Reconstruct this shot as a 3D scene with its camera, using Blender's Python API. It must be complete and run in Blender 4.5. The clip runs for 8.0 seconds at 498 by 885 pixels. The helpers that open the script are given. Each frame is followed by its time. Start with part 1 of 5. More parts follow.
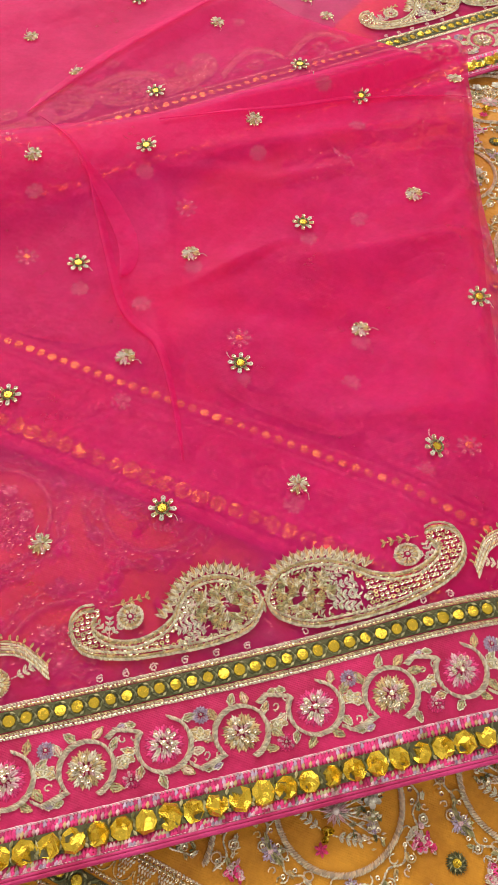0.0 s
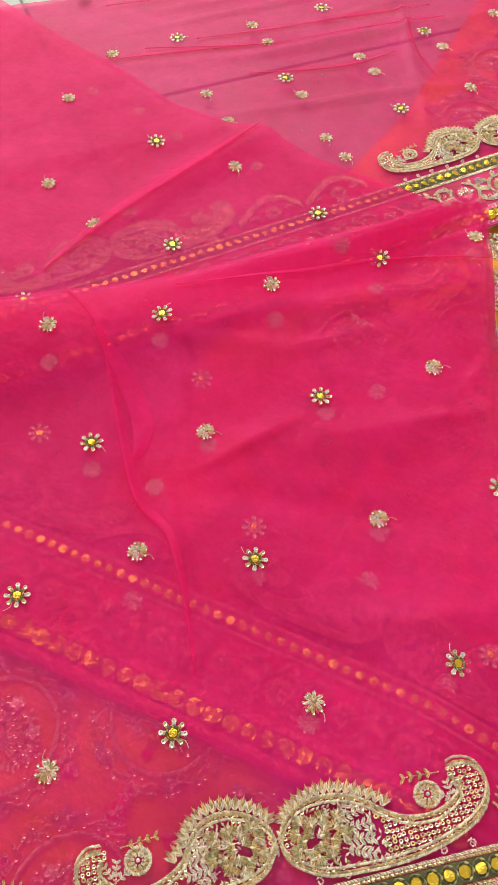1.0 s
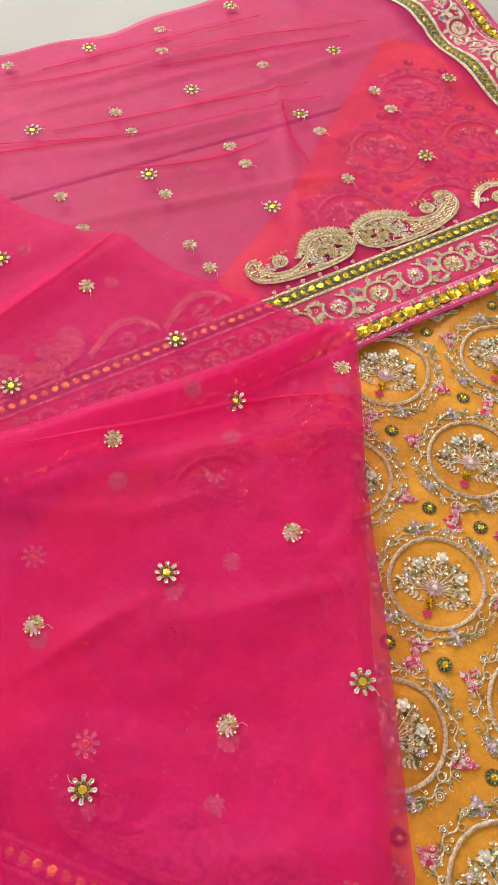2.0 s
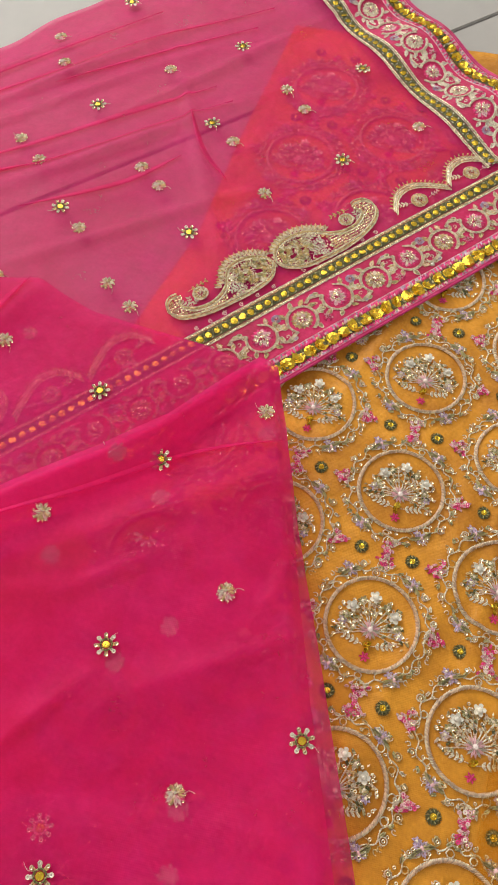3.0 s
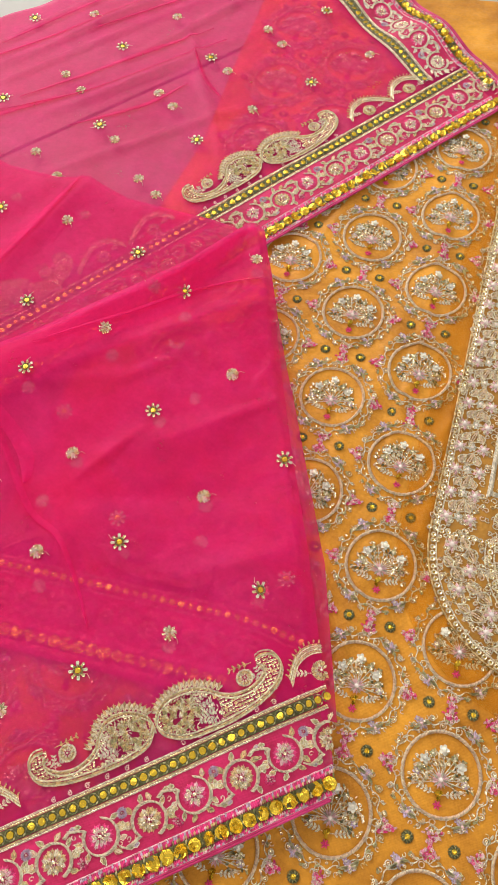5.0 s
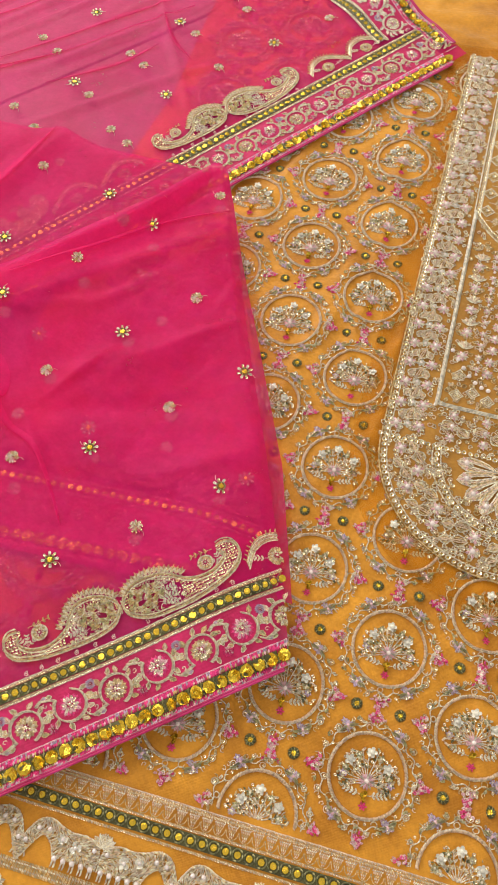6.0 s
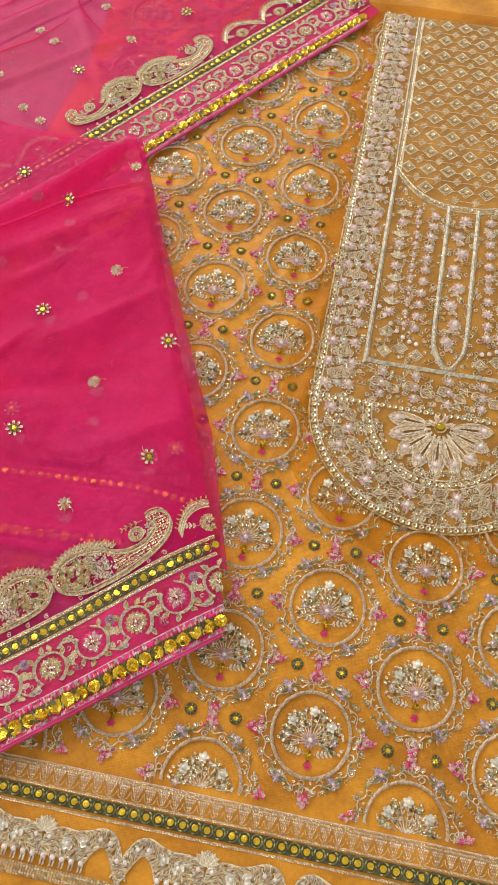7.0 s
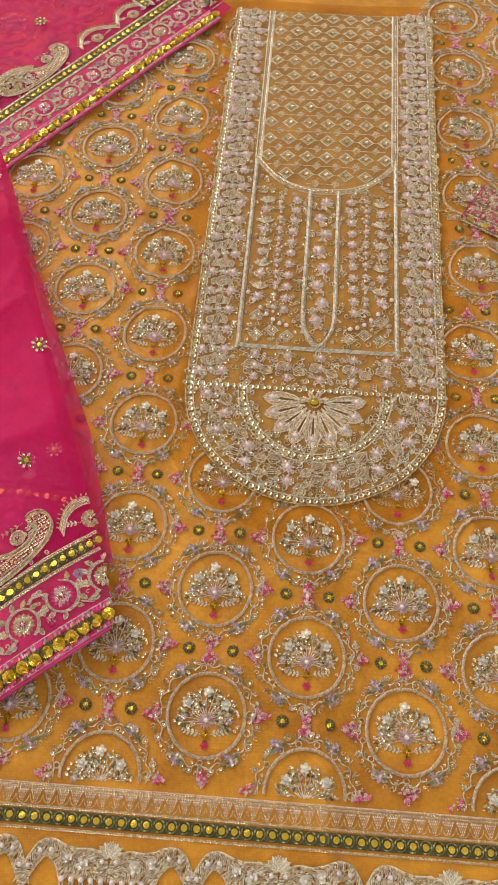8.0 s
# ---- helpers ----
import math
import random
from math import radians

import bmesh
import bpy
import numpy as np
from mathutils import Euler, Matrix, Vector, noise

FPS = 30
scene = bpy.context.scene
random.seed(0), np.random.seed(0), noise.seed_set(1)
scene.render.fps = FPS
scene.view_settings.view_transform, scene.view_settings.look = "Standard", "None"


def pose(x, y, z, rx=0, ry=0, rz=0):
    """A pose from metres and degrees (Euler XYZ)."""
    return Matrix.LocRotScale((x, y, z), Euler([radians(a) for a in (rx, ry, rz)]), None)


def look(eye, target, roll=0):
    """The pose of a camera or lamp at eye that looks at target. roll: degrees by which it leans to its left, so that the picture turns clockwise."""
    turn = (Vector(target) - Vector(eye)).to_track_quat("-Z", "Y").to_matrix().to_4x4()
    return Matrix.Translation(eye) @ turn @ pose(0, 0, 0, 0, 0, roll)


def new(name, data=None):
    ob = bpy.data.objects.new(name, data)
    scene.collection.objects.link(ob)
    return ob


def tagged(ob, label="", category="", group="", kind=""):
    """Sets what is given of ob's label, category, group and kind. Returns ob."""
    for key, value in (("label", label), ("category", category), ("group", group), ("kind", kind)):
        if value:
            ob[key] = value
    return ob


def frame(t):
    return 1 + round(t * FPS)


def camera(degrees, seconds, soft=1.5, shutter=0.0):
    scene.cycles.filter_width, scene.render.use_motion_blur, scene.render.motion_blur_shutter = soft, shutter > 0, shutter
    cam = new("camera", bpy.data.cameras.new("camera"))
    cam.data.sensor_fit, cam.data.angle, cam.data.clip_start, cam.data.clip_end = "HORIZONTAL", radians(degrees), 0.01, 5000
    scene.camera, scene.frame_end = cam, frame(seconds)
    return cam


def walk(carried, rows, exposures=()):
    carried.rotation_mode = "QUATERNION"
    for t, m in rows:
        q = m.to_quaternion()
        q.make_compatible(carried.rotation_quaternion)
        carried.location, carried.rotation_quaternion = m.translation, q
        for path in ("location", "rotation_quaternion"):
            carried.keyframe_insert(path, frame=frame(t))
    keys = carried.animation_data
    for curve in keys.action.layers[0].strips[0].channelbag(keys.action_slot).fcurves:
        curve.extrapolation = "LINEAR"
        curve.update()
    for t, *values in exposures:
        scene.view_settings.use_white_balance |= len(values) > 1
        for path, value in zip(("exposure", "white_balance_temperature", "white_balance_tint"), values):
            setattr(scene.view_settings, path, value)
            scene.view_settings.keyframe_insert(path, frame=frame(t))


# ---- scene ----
cam = camera(33.9, 8.0, 1.0)
PATH = [
    (0, (0.185, 0.158, 0.416), (-0.129, 1.174, -1.278), 3.2),
    (0.5, (0.158, 0.187, 0.446), (-0.194, 1.216, -1.232), 1.8),
    (1, (0.151, 0.246, 0.462), (-0.215, 1.296, -1.2), 2.0),
    (1.5, (0.165, 0.312, 0.469), (-0.177, 1.387, -1.183), 2.7),
    (2, (0.182, 0.388, 0.475), (-0.1, 1.471, -1.182), 3.2),
    (2.2, (0.191, 0.413, 0.473), (-0.054, 1.489, -1.195), 3.7),
    (3.3, (0.196, 0.464, 0.56), (0.021, 1.383, -1.208), 0.2),
    (3.5, (0.196, 0.464, 0.59), (0.02, 1.359, -1.19), -0.6),
    (4, (0.2, 0.418, 0.63), (0.023, 1.286, -1.163), -1.2),
    (4.5, (0.218, 0.324, 0.648), (0.031, 1.183, -1.148), -1.7),
    (5, (0.248, 0.24, 0.679), (0.059, 1.114, -1.11), -1.8),
    (6.3, (0.306, 0.129, 0.674), (0.138, 1.054, -1.091), -1.4),
    (6.5, (0.312, 0.129, 0.669), (0.163, 1.049, -1.101), -1.3),
    (7, (0.34, 0.125, 0.654), (0.22, 1.04, -1.12), -2.2),
    (7.5, (0.364, 0.118, 0.652), (0.293, 1.039, -1.122), -2.0),
    (8, (0.404, 0.106, 0.651), (0.407, 1.047, -1.114), -1.4),
]
walk(cam, [(t, look(eye, target, roll)) for t, eye, target, roll in PATH],
     ((0, -0.12), (1.5, -0.1), (2.2, -0.22), (3.5, -0.45), (4, -0.44), (5, -0.12), (6.5, -0.26), (7.5, -0.33), (8, -0.48)))

# ---- light ----
world = bpy.data.worlds.new("world")
scene.world = world
world.use_nodes = True
wn = world.node_tree.nodes
sky = wn.new("ShaderNodeTexSky")
sky.sky_type, sky.sun_disc, sky.sun_elevation, sky.sun_rotation = "NISHITA", False, radians(40), radians(-45)
world.node_tree.links.new(sky.outputs[0], wn["Background"].inputs[0])
wn["Background"].inputs[1].default_value = 0.1

ROOM = pose(0.25, 0.75, 0, 0, 0, 43.4)           # the room's axes follow the floor joints
NORTH_POWER, SOUTH_POWER = 98.0, 26.0
# both windows are assumed and unseen; the south lamp is only added fill
for side, power in ((1, NORTH_POWER), (-1, SOUTH_POWER)):
    lamp = new("assumed_window_light", bpy.data.lights.new("assumed_window_light", "AREA"))
    lamp.data.shape, lamp.data.size, lamp.data.size_y = "RECTANGLE", 2.2, 1.7
    lamp.data.energy, lamp.data.color = power, (1.0, 0.97, 0.93)
    lamp.matrix_world = ROOM @ look((-0.2, 2.34 * side, 1.55), (-0.2, 0.0, 0.3))

# ---- materials ----


def node_material(name):
    m = bpy.data.materials.new(name)
    m.use_nodes = True
    nt = m.node_tree
    return m, nt, nt.nodes["Principled BSDF"], nt.nodes["Material Output"]


def noise_node(nt, scale, detail=4, rough=0.6, coords="Object"):
    tc = nt.nodes.new("ShaderNodeTexCoord")
    n = nt.nodes.new("ShaderNodeTexNoise")
    n.inputs["Scale"].default_value, n.inputs["Detail"].default_value, n.inputs["Roughness"].default_value = scale, detail, rough
    nt.links.new(tc.outputs[coords], n.inputs["Vector"])
    return n


def ramp(nt, source, stops):
    r = nt.nodes.new("ShaderNodeValToRGB")
    while len(r.color_ramp.elements) < len(stops):
        r.color_ramp.elements.new(0.5)
    for e, (p, c) in zip(r.color_ramp.elements, stops):
        e.position, e.color = p, (*c, 1)
    nt.links.new(source, r.inputs[0])
    return r


def bump(nt, source, target, strength, distance):
    b = nt.nodes.new("ShaderNodeBump")
    b.inputs["Strength"].default_value, b.inputs["Distance"].default_value = strength, distance
    nt.links.new(source, b.inputs["Height"])
    nt.links.new(b.outputs[0], target)
    return b


def mul(c, k):
    return tuple(min(1.0, v * k) for v in c)


def thread(name, colour, metal=0.0, rough=0.5, vary=0.35, spec=0.5):
    """Embroidery thread: colour varies from stitch to stitch."""
    m, nt, p, out = node_material(name)
    g = nt.nodes.new("ShaderNodeNewGeometry")
    r = ramp(nt, g.outputs["Random Per Island"], [(0, mul(colour, 1 - vary)), (0.5, colour), (1, mul(colour, 1 + vary))])
    nt.links.new(r.outputs[0], p.inputs["Base Color"])
    p.inputs["Metallic"].default_value, p.inputs["Roughness"].default_value = metal, rough
    p.inputs["Specular IOR Level"].default_value = spec
    n = noise_node(nt, 2500, 2)
    bump(nt, n.outputs["Fac"], p.inputs["Normal"], 0.5, 0.0004)
    return m


def weave_bump(nt, target, scale, strength, distance):
    """Fine crossed weave, roughened by noise."""
    tc = nt.nodes.new("ShaderNodeTexCoord")
    waves = []
    for axis in ("X", "Y"):
        w = nt.nodes.new("ShaderNodeTexWave")
        w.bands_direction = axis
        w.inputs["Scale"].default_value, w.inputs["Distortion"].default_value = scale, 1.5
        w.inputs["Detail Scale"].default_value = 0.4
        nt.links.new(tc.outputs["Object"], w.inputs["Vector"])
        waves.append(w)
    a = nt.nodes.new("ShaderNodeMath")
    nt.links.new(waves[0].outputs["Fac"], a.inputs[0])
    nt.links.new(waves[1].outputs["Fac"], a.inputs[1])
    return bump(nt, a.outputs[0], target, strength, distance)


def organza(name, dark, light, see, tint):
    """Sheer crisp silk: part of the light goes straight through, tinted; the rest scatters on both sides."""
    m, nt, p, out = node_material(name)
    n = noise_node(nt, 9, 6, 0.65)
    fine = noise_node(nt, 26, 8, 0.78)
    r = ramp(nt, n.outputs["Fac"], [(0.3, dark), (0.7, light)])
    nt.links.new(r.outputs[0], p.inputs["Base Color"])
    p.inputs["Roughness"].default_value, p.inputs["Specular IOR Level"].default_value = 0.55, 0.2
    p.inputs["Sheen Weight"].default_value, p.inputs["Sheen Roughness"].default_value = 0.05, 0.5
    p.inputs["Sheen Tint"].default_value = (1, 0.6, 0.75, 1)
    weave = weave_bump(nt, p.inputs["Normal"], 260, 0.12, 0.0002)
    bump(nt, noise_node(nt, 22, 4, 0.6).outputs["Fac"], weave.inputs["Normal"], 0.5, 0.009)
    tl = nt.nodes.new("ShaderNodeBsdfTranslucent")
    nt.links.new(r.outputs[0], tl.inputs[0])
    mx = nt.nodes.new("ShaderNodeMixShader")
    mx.inputs[0].default_value = 0.35
    nt.links.new(p.outputs[0], mx.inputs[1])
    nt.links.new(tl.outputs[0], mx.inputs[2])
    tr = nt.nodes.new("ShaderNodeBsdfTransparent")
    tr.inputs[0].default_value = (*tint, 1)
    # the thread density wanders a little, which clouds the sheerness
    mr = nt.nodes.new("ShaderNodeMapRange")
    mr.inputs["From Min"].default_value, mr.inputs["From Max"].default_value = 0.3, 0.7
    mr.inputs["To Min"].default_value, mr.inputs["To Max"].default_value = see - 0.11, see + 0.11
    nt.links.new(fine.outputs["Fac"], mr.inputs["Value"])
    fin = nt.nodes.new("ShaderNodeMixShader")
    nt.links.new(mr.outputs[0], fin.inputs[0])
    nt.links.new(mx.outputs[0], fin.inputs[1])
    nt.links.new(tr.outputs[0], fin.inputs[2])
    nt.links.new(fin.outputs[0], out.inputs["Surface"])
    return m


def cloth(name, dark, light, scale=6, rough=0.55, sheen=0.15):
    m, nt, p, out = node_material(name)
    n = noise_node(nt, scale, 6)
    fine = noise_node(nt, 350, 3)
    a = nt.nodes.new("ShaderNodeMath")
    a.operation = "MULTIPLY_ADD"
    a.inputs[1].default_value = 0.25
    nt.links.new(fine.outputs["Fac"], a.inputs[0])
    nt.links.new(n.outputs["Fac"], a.inputs[2])
    r = ramp(nt, a.outputs[0], [(0.47, dark), (0.80, light)])
    nt.links.new(r.outputs[0], p.inputs["Base Color"])
    p.inputs["Roughness"].default_value, p.inputs["Sheen Weight"].default_value = rough, sheen
    p.inputs["Specular IOR Level"].default_value = 0.3
    weave = weave_bump(nt, p.inputs["Normal"], 300, 0.25, 0.0002)
    bump(nt, noise_node(nt, 38, 5, 0.6).outputs["Fac"], weave.inputs["Normal"], 0.55, 0.006)
    return m


def foil(name, colour, rough=0.12):
    """Mirror-work foil, tone differs from piece to piece."""
    m, nt, p, out = node_material(name)
    g = nt.nodes.new("ShaderNodeNewGeometry")
    r = ramp(nt, g.outputs["Random Per Island"], [(0, mul(colour, 0.75)), (1, mul(colour, 1.15))])
    nt.links.new(r.outputs[0], p.inputs["Base Color"])
    p.inputs["Metallic"].default_value, p.inputs["Roughness"].default_value = 0.75, rough
    n = noise_node(nt, 500, 2)
    bump(nt, n.outputs["Fac"], p.inputs["Normal"], 0.25, 0.0006)
    return m


PINK = organza("pink_organza", (0.86, 0.010, 0.215), (0.97, 0.028, 0.305), 0.53, (1.0, 0.64, 0.68))
PINK_BAND = cloth("pink_band_silk", (0.40, 0.005, 0.060), (0.64, 0.016, 0.125), 26)
PIPING = cloth("pink_piping", (0.44, 0.010, 0.09), (0.62, 0.04, 0.19), 40)
MUSTARD = cloth("mustard_silk", (0.44, 0.165, 0.006), (0.76, 0.335, 0.024), 16, 0.52)
# mustard silk of the yoke, darkened for the shade between its dense stitches
SHADED_MUSTARD = cloth("shaded_mustard_silk", (0.33, 0.145, 0.016), (0.52, 0.25, 0.035), 30, 0.5)
SHEER_MUSTARD = organza("mustard_organza", (0.56, 0.23, 0.008), (0.64, 0.28, 0.014), 0.74, (1.0, 0.96, 0.84))
GREEN_GROUND = cloth("olive_ground", (0.07, 0.065, 0.025), (0.14, 0.125, 0.05), 60)
GOLD = thread("gold_thread", (0.66, 0.50, 0.25), 0.2, 0.34, 0.45)
PALE = thread("pale_zari_thread", (0.84, 0.73, 0.57), 0.12, 0.34, 0.4)
ROSE = thread("rose_gold_thread", (0.80, 0.61, 0.45), 0.1, 0.36, 0.35)
SILVER = thread("silver_cord", (0.66, 0.60, 0.48), 0.3, 0.36)
LILAC = thread("lilac_thread", (0.58, 0.45, 0.58), 0, 0.5, 0.4)
HOT = thread("hot_pink_thread", (0.80, 0.06, 0.24), 0, 0.5, 0.4)
BLUSH = thread("blush_thread", (0.88, 0.54, 0.57), 0, 0.5, 0.35)
OLIVE = thread("olive_thread", (0.15, 0.155, 0.065), 0.1, 0.45, 0.5)
LEAF = thread("sage_thread", (0.50, 0.46, 0.24), 0.1, 0.42, 0.5)
BOBBIN = thread("pink_bobbin_thread", (0.78, 0.16, 0.26), 0, 0.5, 0.3)
GOLD_FOIL = foil("gold_foil", (0.74, 0.51, 0.045), 0.16)
SEQUIN = foil("champagne_sequin", (0.90, 0.77, 0.54), 0.24)
PEARL = thread("pearl", (0.84, 0.73, 0.68), 0.0, 0.14, 0.1)
SHELL = thread("shell_sequin", (0.78, 0.74, 0.62), 0.15, 0.14, 0.25)
TURQUOISE = thread("turquoise_bead", (0.08, 0.45, 0.42), 0.0, 0.2, 0.1)
MATS = dict(gold=GOLD, pale=PALE, rose=ROSE, silver=SILVER, lilac=LILAC, hot=HOT, blush=BLUSH, olive=OLIVE, leaf=LEAF,
            foil=GOLD_FOIL, sequin=SEQUIN, pearl=PEARL, bobbin=BOBBIN, shell=SHELL, turquoise=TURQUOISE)

# ---- building in stitches ----


def arr(v):
    return np.array(v, float)


def ring_pts(n, r=1.0, z=0.0, start=0.0):
    return [(r * math.cos(start + 2 * math.pi * k / n), r * math.sin(start + 2 * math.pi * k / n), z) for k in range(n)]


def loft(rings, cap):
    """Rings of n points each, joined; cap: a last point over the top ring."""
    n = len(rings[0])
    v = [p for r in rings for p in r]
    f = []
    for a in range(len(rings) - 1):
        for k in range(n):
            q = (k + 1) % n
            f.append((a * n + k, a * n + q, (a + 1) * n + q, (a + 1) * n + k))
    if cap is not None:
        v.append(cap)
        b = (len(rings) - 1) * n
        f += [(b + k, b + (k + 1) % n, len(v) - 1) for k in range(n)]
    return arr(v), f


T = {}
T["stitch"] = (arr([(-1, 0, 0.1), (-0.2, -0.5, 0.05), (1, 0, 0.1), (-0.1, 0.5, 0.05), (-0.35, 0, 0.55), (0.45, 0, 0.5)]),
               [(0, 1, 4), (1, 5, 4), (1, 2, 5), (2, 3, 5), (3, 4, 5), (3, 0, 4)])
T["bead"] = loft([ring_pts(6, 1, 0), ring_pts(6, 0.85, 0.6, 0.3)], (0, 0, 1.0))
T["pearl"] = loft([ring_pts(8, 0.9, 0), ring_pts(8, 1, 0.45), ring_pts(8, 0.72, 1.05)], (0, 0, 1.35))
T["sequin"] = loft([ring_pts(8, 1, 0.05), ring_pts(8, 0.8, 0.5), ring_pts(8, 0.4, 0.35)], None)


def satin_leaf():
    """A leaf of slanting stitches laid off a midrib, each one loose from the next."""
    sv, sf = T["stitch"]
    vs, fs, base = [], [], 0
    for along, side, length, turn in ((0.16, 1, 0.22, 0.75), (0.16, -1, 0.22, -0.75), (0.38, 1, 0.28, 0.6), (0.38, -1, 0.28, -0.6),
                                      (0.62, 1, 0.25, 0.5), (0.62, -1, 0.25, -0.5), (0.82, 0, 0.22, 0.05)):
        c, s = math.cos(turn), math.sin(turn)
        x, y = sv[:, 0] * length * 1.1, sv[:, 1] * 0.30
        v = np.stack([along + c * x - s * y, 0.14 * side + (s * x + c * y) * 0.8, sv[:, 2] * 0.5], 1)
        vs.append(v)
        fs += [tuple(i + base for i in q) for q in sf]
        base += len(sv)
    return np.concatenate(vs), fs


T["leaf"] = satin_leaf()
T["petal"] = (arr([(0.1, 0, 0.05), (0.5, -0.36, 0.15), (0.9, -0.28, 0.25), (1.05, 0, 0.25), (0.9, 0.28, 0.25), (0.5, 0.36, 0.15), (0.62, 0, 0.05)]),
              [(0, 1, 6), (1, 2, 6), (2, 3, 6), (3, 4, 6), (4, 5, 6), (5, 0, 6)])


def foil_template(n, seed, rough):
    """A foil disc pressed from n sides, with crumpled facets."""
    rng = random.Random(seed)
    rim = [((0.93 + 0.1 * rng.random()) * math.cos(2 * math.pi * k / n + 0.2), (0.93 + 0.1 * rng.random()) * math.sin(2 * math.pi * k / n + 0.2), 0.0) for k in range(n)]
    up = [(x * 0.9, y * 0.9, 0.25 + rough * (rng.random() - 0.4)) for x, y, z in rim]
    mid = [(x * 0.45 + 0.1 * (rng.random() - 0.5), y * 0.45 + 0.1 * (rng.random() - 0.5), 0.35 + rough * (rng.random() - 0.5)) for x, y, z in rim]
    return loft([rim, up, mid], (0.15 * (rng.random() - 0.5), 0.15 * (rng.random() - 0.5), 0.4 + rough * (rng.random() - 0.4)))


for k in range(6):
    T["foil%d" % k] = foil_template(7 if k < 3 else 8, 20 + k, 0.95)
    T["round%d" % k] = foil_template(9, 40 + k, 0.12)


class Stitches:
    """Collects small pieces in a flat plan; each piece is kept whole, so that a plan can be trimmed."""

    def __init__(self, seed=0):
        self.items = []
        self.rng = random.Random(seed)

    def add(self, kind, mat, x, y, size, turn=0.0, z=0.0, wide=None, high=None):
        self.items.append((kind, mat, x, y, size, turn, z, size if wide is None else wide, size if high is None else high))

    def run(self, path, mat, size, step=None, skew=0.0, z=0.0, wide=None, kind="stitch", jitter=0.12, high=None):
        """Pieces along a line of points."""
        step = step or size * 1.7
        left = 0.0
        r = self.rng
        for (x0, y0), (x1, y1) in zip(path, path[1:]):
            length = math.hypot(x1 - x0, y1 - y0)
            if length < 1e-9:
                continue
            a = math.atan2(y1 - y0, x1 - x0)
            while left < length:
                u = left / length
                self.add(kind, mat, x0 + u * (x1 - x0) + step * jitter * (r.random() - 0.5), y0 + u * (y1 - y0) + step * jitter * (r.random() - 0.5),
                         size * (1 + 0.2 * (r.random() - 0.5)), a + skew + 0.25 * (r.random() - 0.5), z, wide, high)
                left += step
            left -= length

    def floret(self, x, y, r, petal, heart, n=6, turn=0.0, heart_kind="bead"):
        for k in range(n):
            self.add("leaf", petal, x, y, r * (0.9 + 0.2 * self.rng.random()), turn + 2 * math.pi * k / n, 0.0003, r * 1.1, r * 0.7)
        self.add(heart_kind, heart, x, y, r * 0.32, 0, 0.0006, None, r * 0.35)

    def bloom(self, x, y, r, mats, heart, rings=3):
        """A full round flower: rings of short petals, each ring over the one outside it."""
        for q in range(rings):
            rr = r * (1 - q / (rings + 0.6))
            n = max(6, int(15 * rr / r))
            for k in range(n):
                a = 2 * math.pi * (k + 0.5 * (q % 2) + 0.25 * self.rng.random()) / n
                m = mats[(q + (k % 2) * (self.rng.random() < 0.4)) % len(mats)]
                self.add("leaf", m, x + 0.45 * rr * math.cos(a), y + 0.45 * rr * math.sin(a), 0.58 * rr, a, 0.0003 + 0.0005 * q, 0.62 * rr, 0.0022)
        self.add("bead", heart, x, y, r * 0.16, 0, 0.0003 + 0.0005 * rings, None, 0.0012)

    def edged_leaf(self, x, y, length, turn, inner, rim):
        """A leaf with a stitched outline."""
        self.add("leaf", inner, x, y, length, turn, 0.0003, length * 0.8, 0.0022)
        c, s = math.cos(turn), math.sin(turn)
        for side in (1, -1):
            pts = [(0.0, 0.0), (0.3 * length, 0.30 * side * length), (0.68 * length, 0.24 * side * length), (1.05 * length, 0.0)]
            self.run([(x + c * a - s * b, y + s * a + c * b) for a, b in pts], rim, 0.0009, 0.0013, 0, 0.0006)

    def sprig(self, x, y, turn, length, mat, leaf, n=4, size=0.0035):
        """A stem with paired leaves."""
        c, s = math.cos(turn), math.sin(turn)
        self.run([(x, y), (x + length * c, y + length * s)], mat, 0.0009)
        for k in range(n):
            u = length * (k + 1) / n
            for side in (1, -1):
                self.add("leaf", leaf, x + u * c, y + u * s, size * (0.8 + 0.4 * self.rng.random()), turn + side * 0.9, 0.0002, size * 0.9, size * 0.6)

    def fill(self, inside, box, count, mats, size):
        """Dense couching: short stitches and sequins lying every way."""
        r = self.rng
        x0, y0, x1, y1 = box
        for k in range(count):
            x, y = x0 + (x1 - x0) * r.random(), y0 + (y1 - y0) * r.random()
            if inside(x, y):
                if r.random() < 0.16:
                    self.add("sequin", "sequin", x, y, size * 0.9, 0, 0.0003)
                else:
                    self.add("stitch", mats[int(r.random() * len(mats))], x, y, size * (0.8 + 0.5 * r.random()), 2 * math.pi * r.random(), 0.0)

    def mesh(self, name, place=None, keep=None, tone=None):
        """place maps arrays of x, y, z to the world; keep says which pieces stay; tone swaps threads."""
        names, verts, faces, slots, base = [], [], [], [], 0
        for kind, mat, x, y, size, turn, z, wide, high in self.items:
            if keep and not keep(x, y):
                continue
            mat = tone.get(mat, mat) if tone else mat
            if mat not in names:
                names.append(mat)
            t, f = T[kind]
            c, s = math.cos(turn), math.sin(turn)
            vx, vy = t[:, 0] * size, t[:, 1] * wide
            v = np.empty_like(t)
            v[:, 0], v[:, 1], v[:, 2] = x + c * vx - s * vy, y + s * vx + c * vy, z + t[:, 2] * high
            verts.append(v)
            faces += [tuple(i + base for i in q) for q in f]
            slots += [names.index(mat)] * len(f)
            base += len(t)
        if not verts:
            return None
        v = np.concatenate(verts)
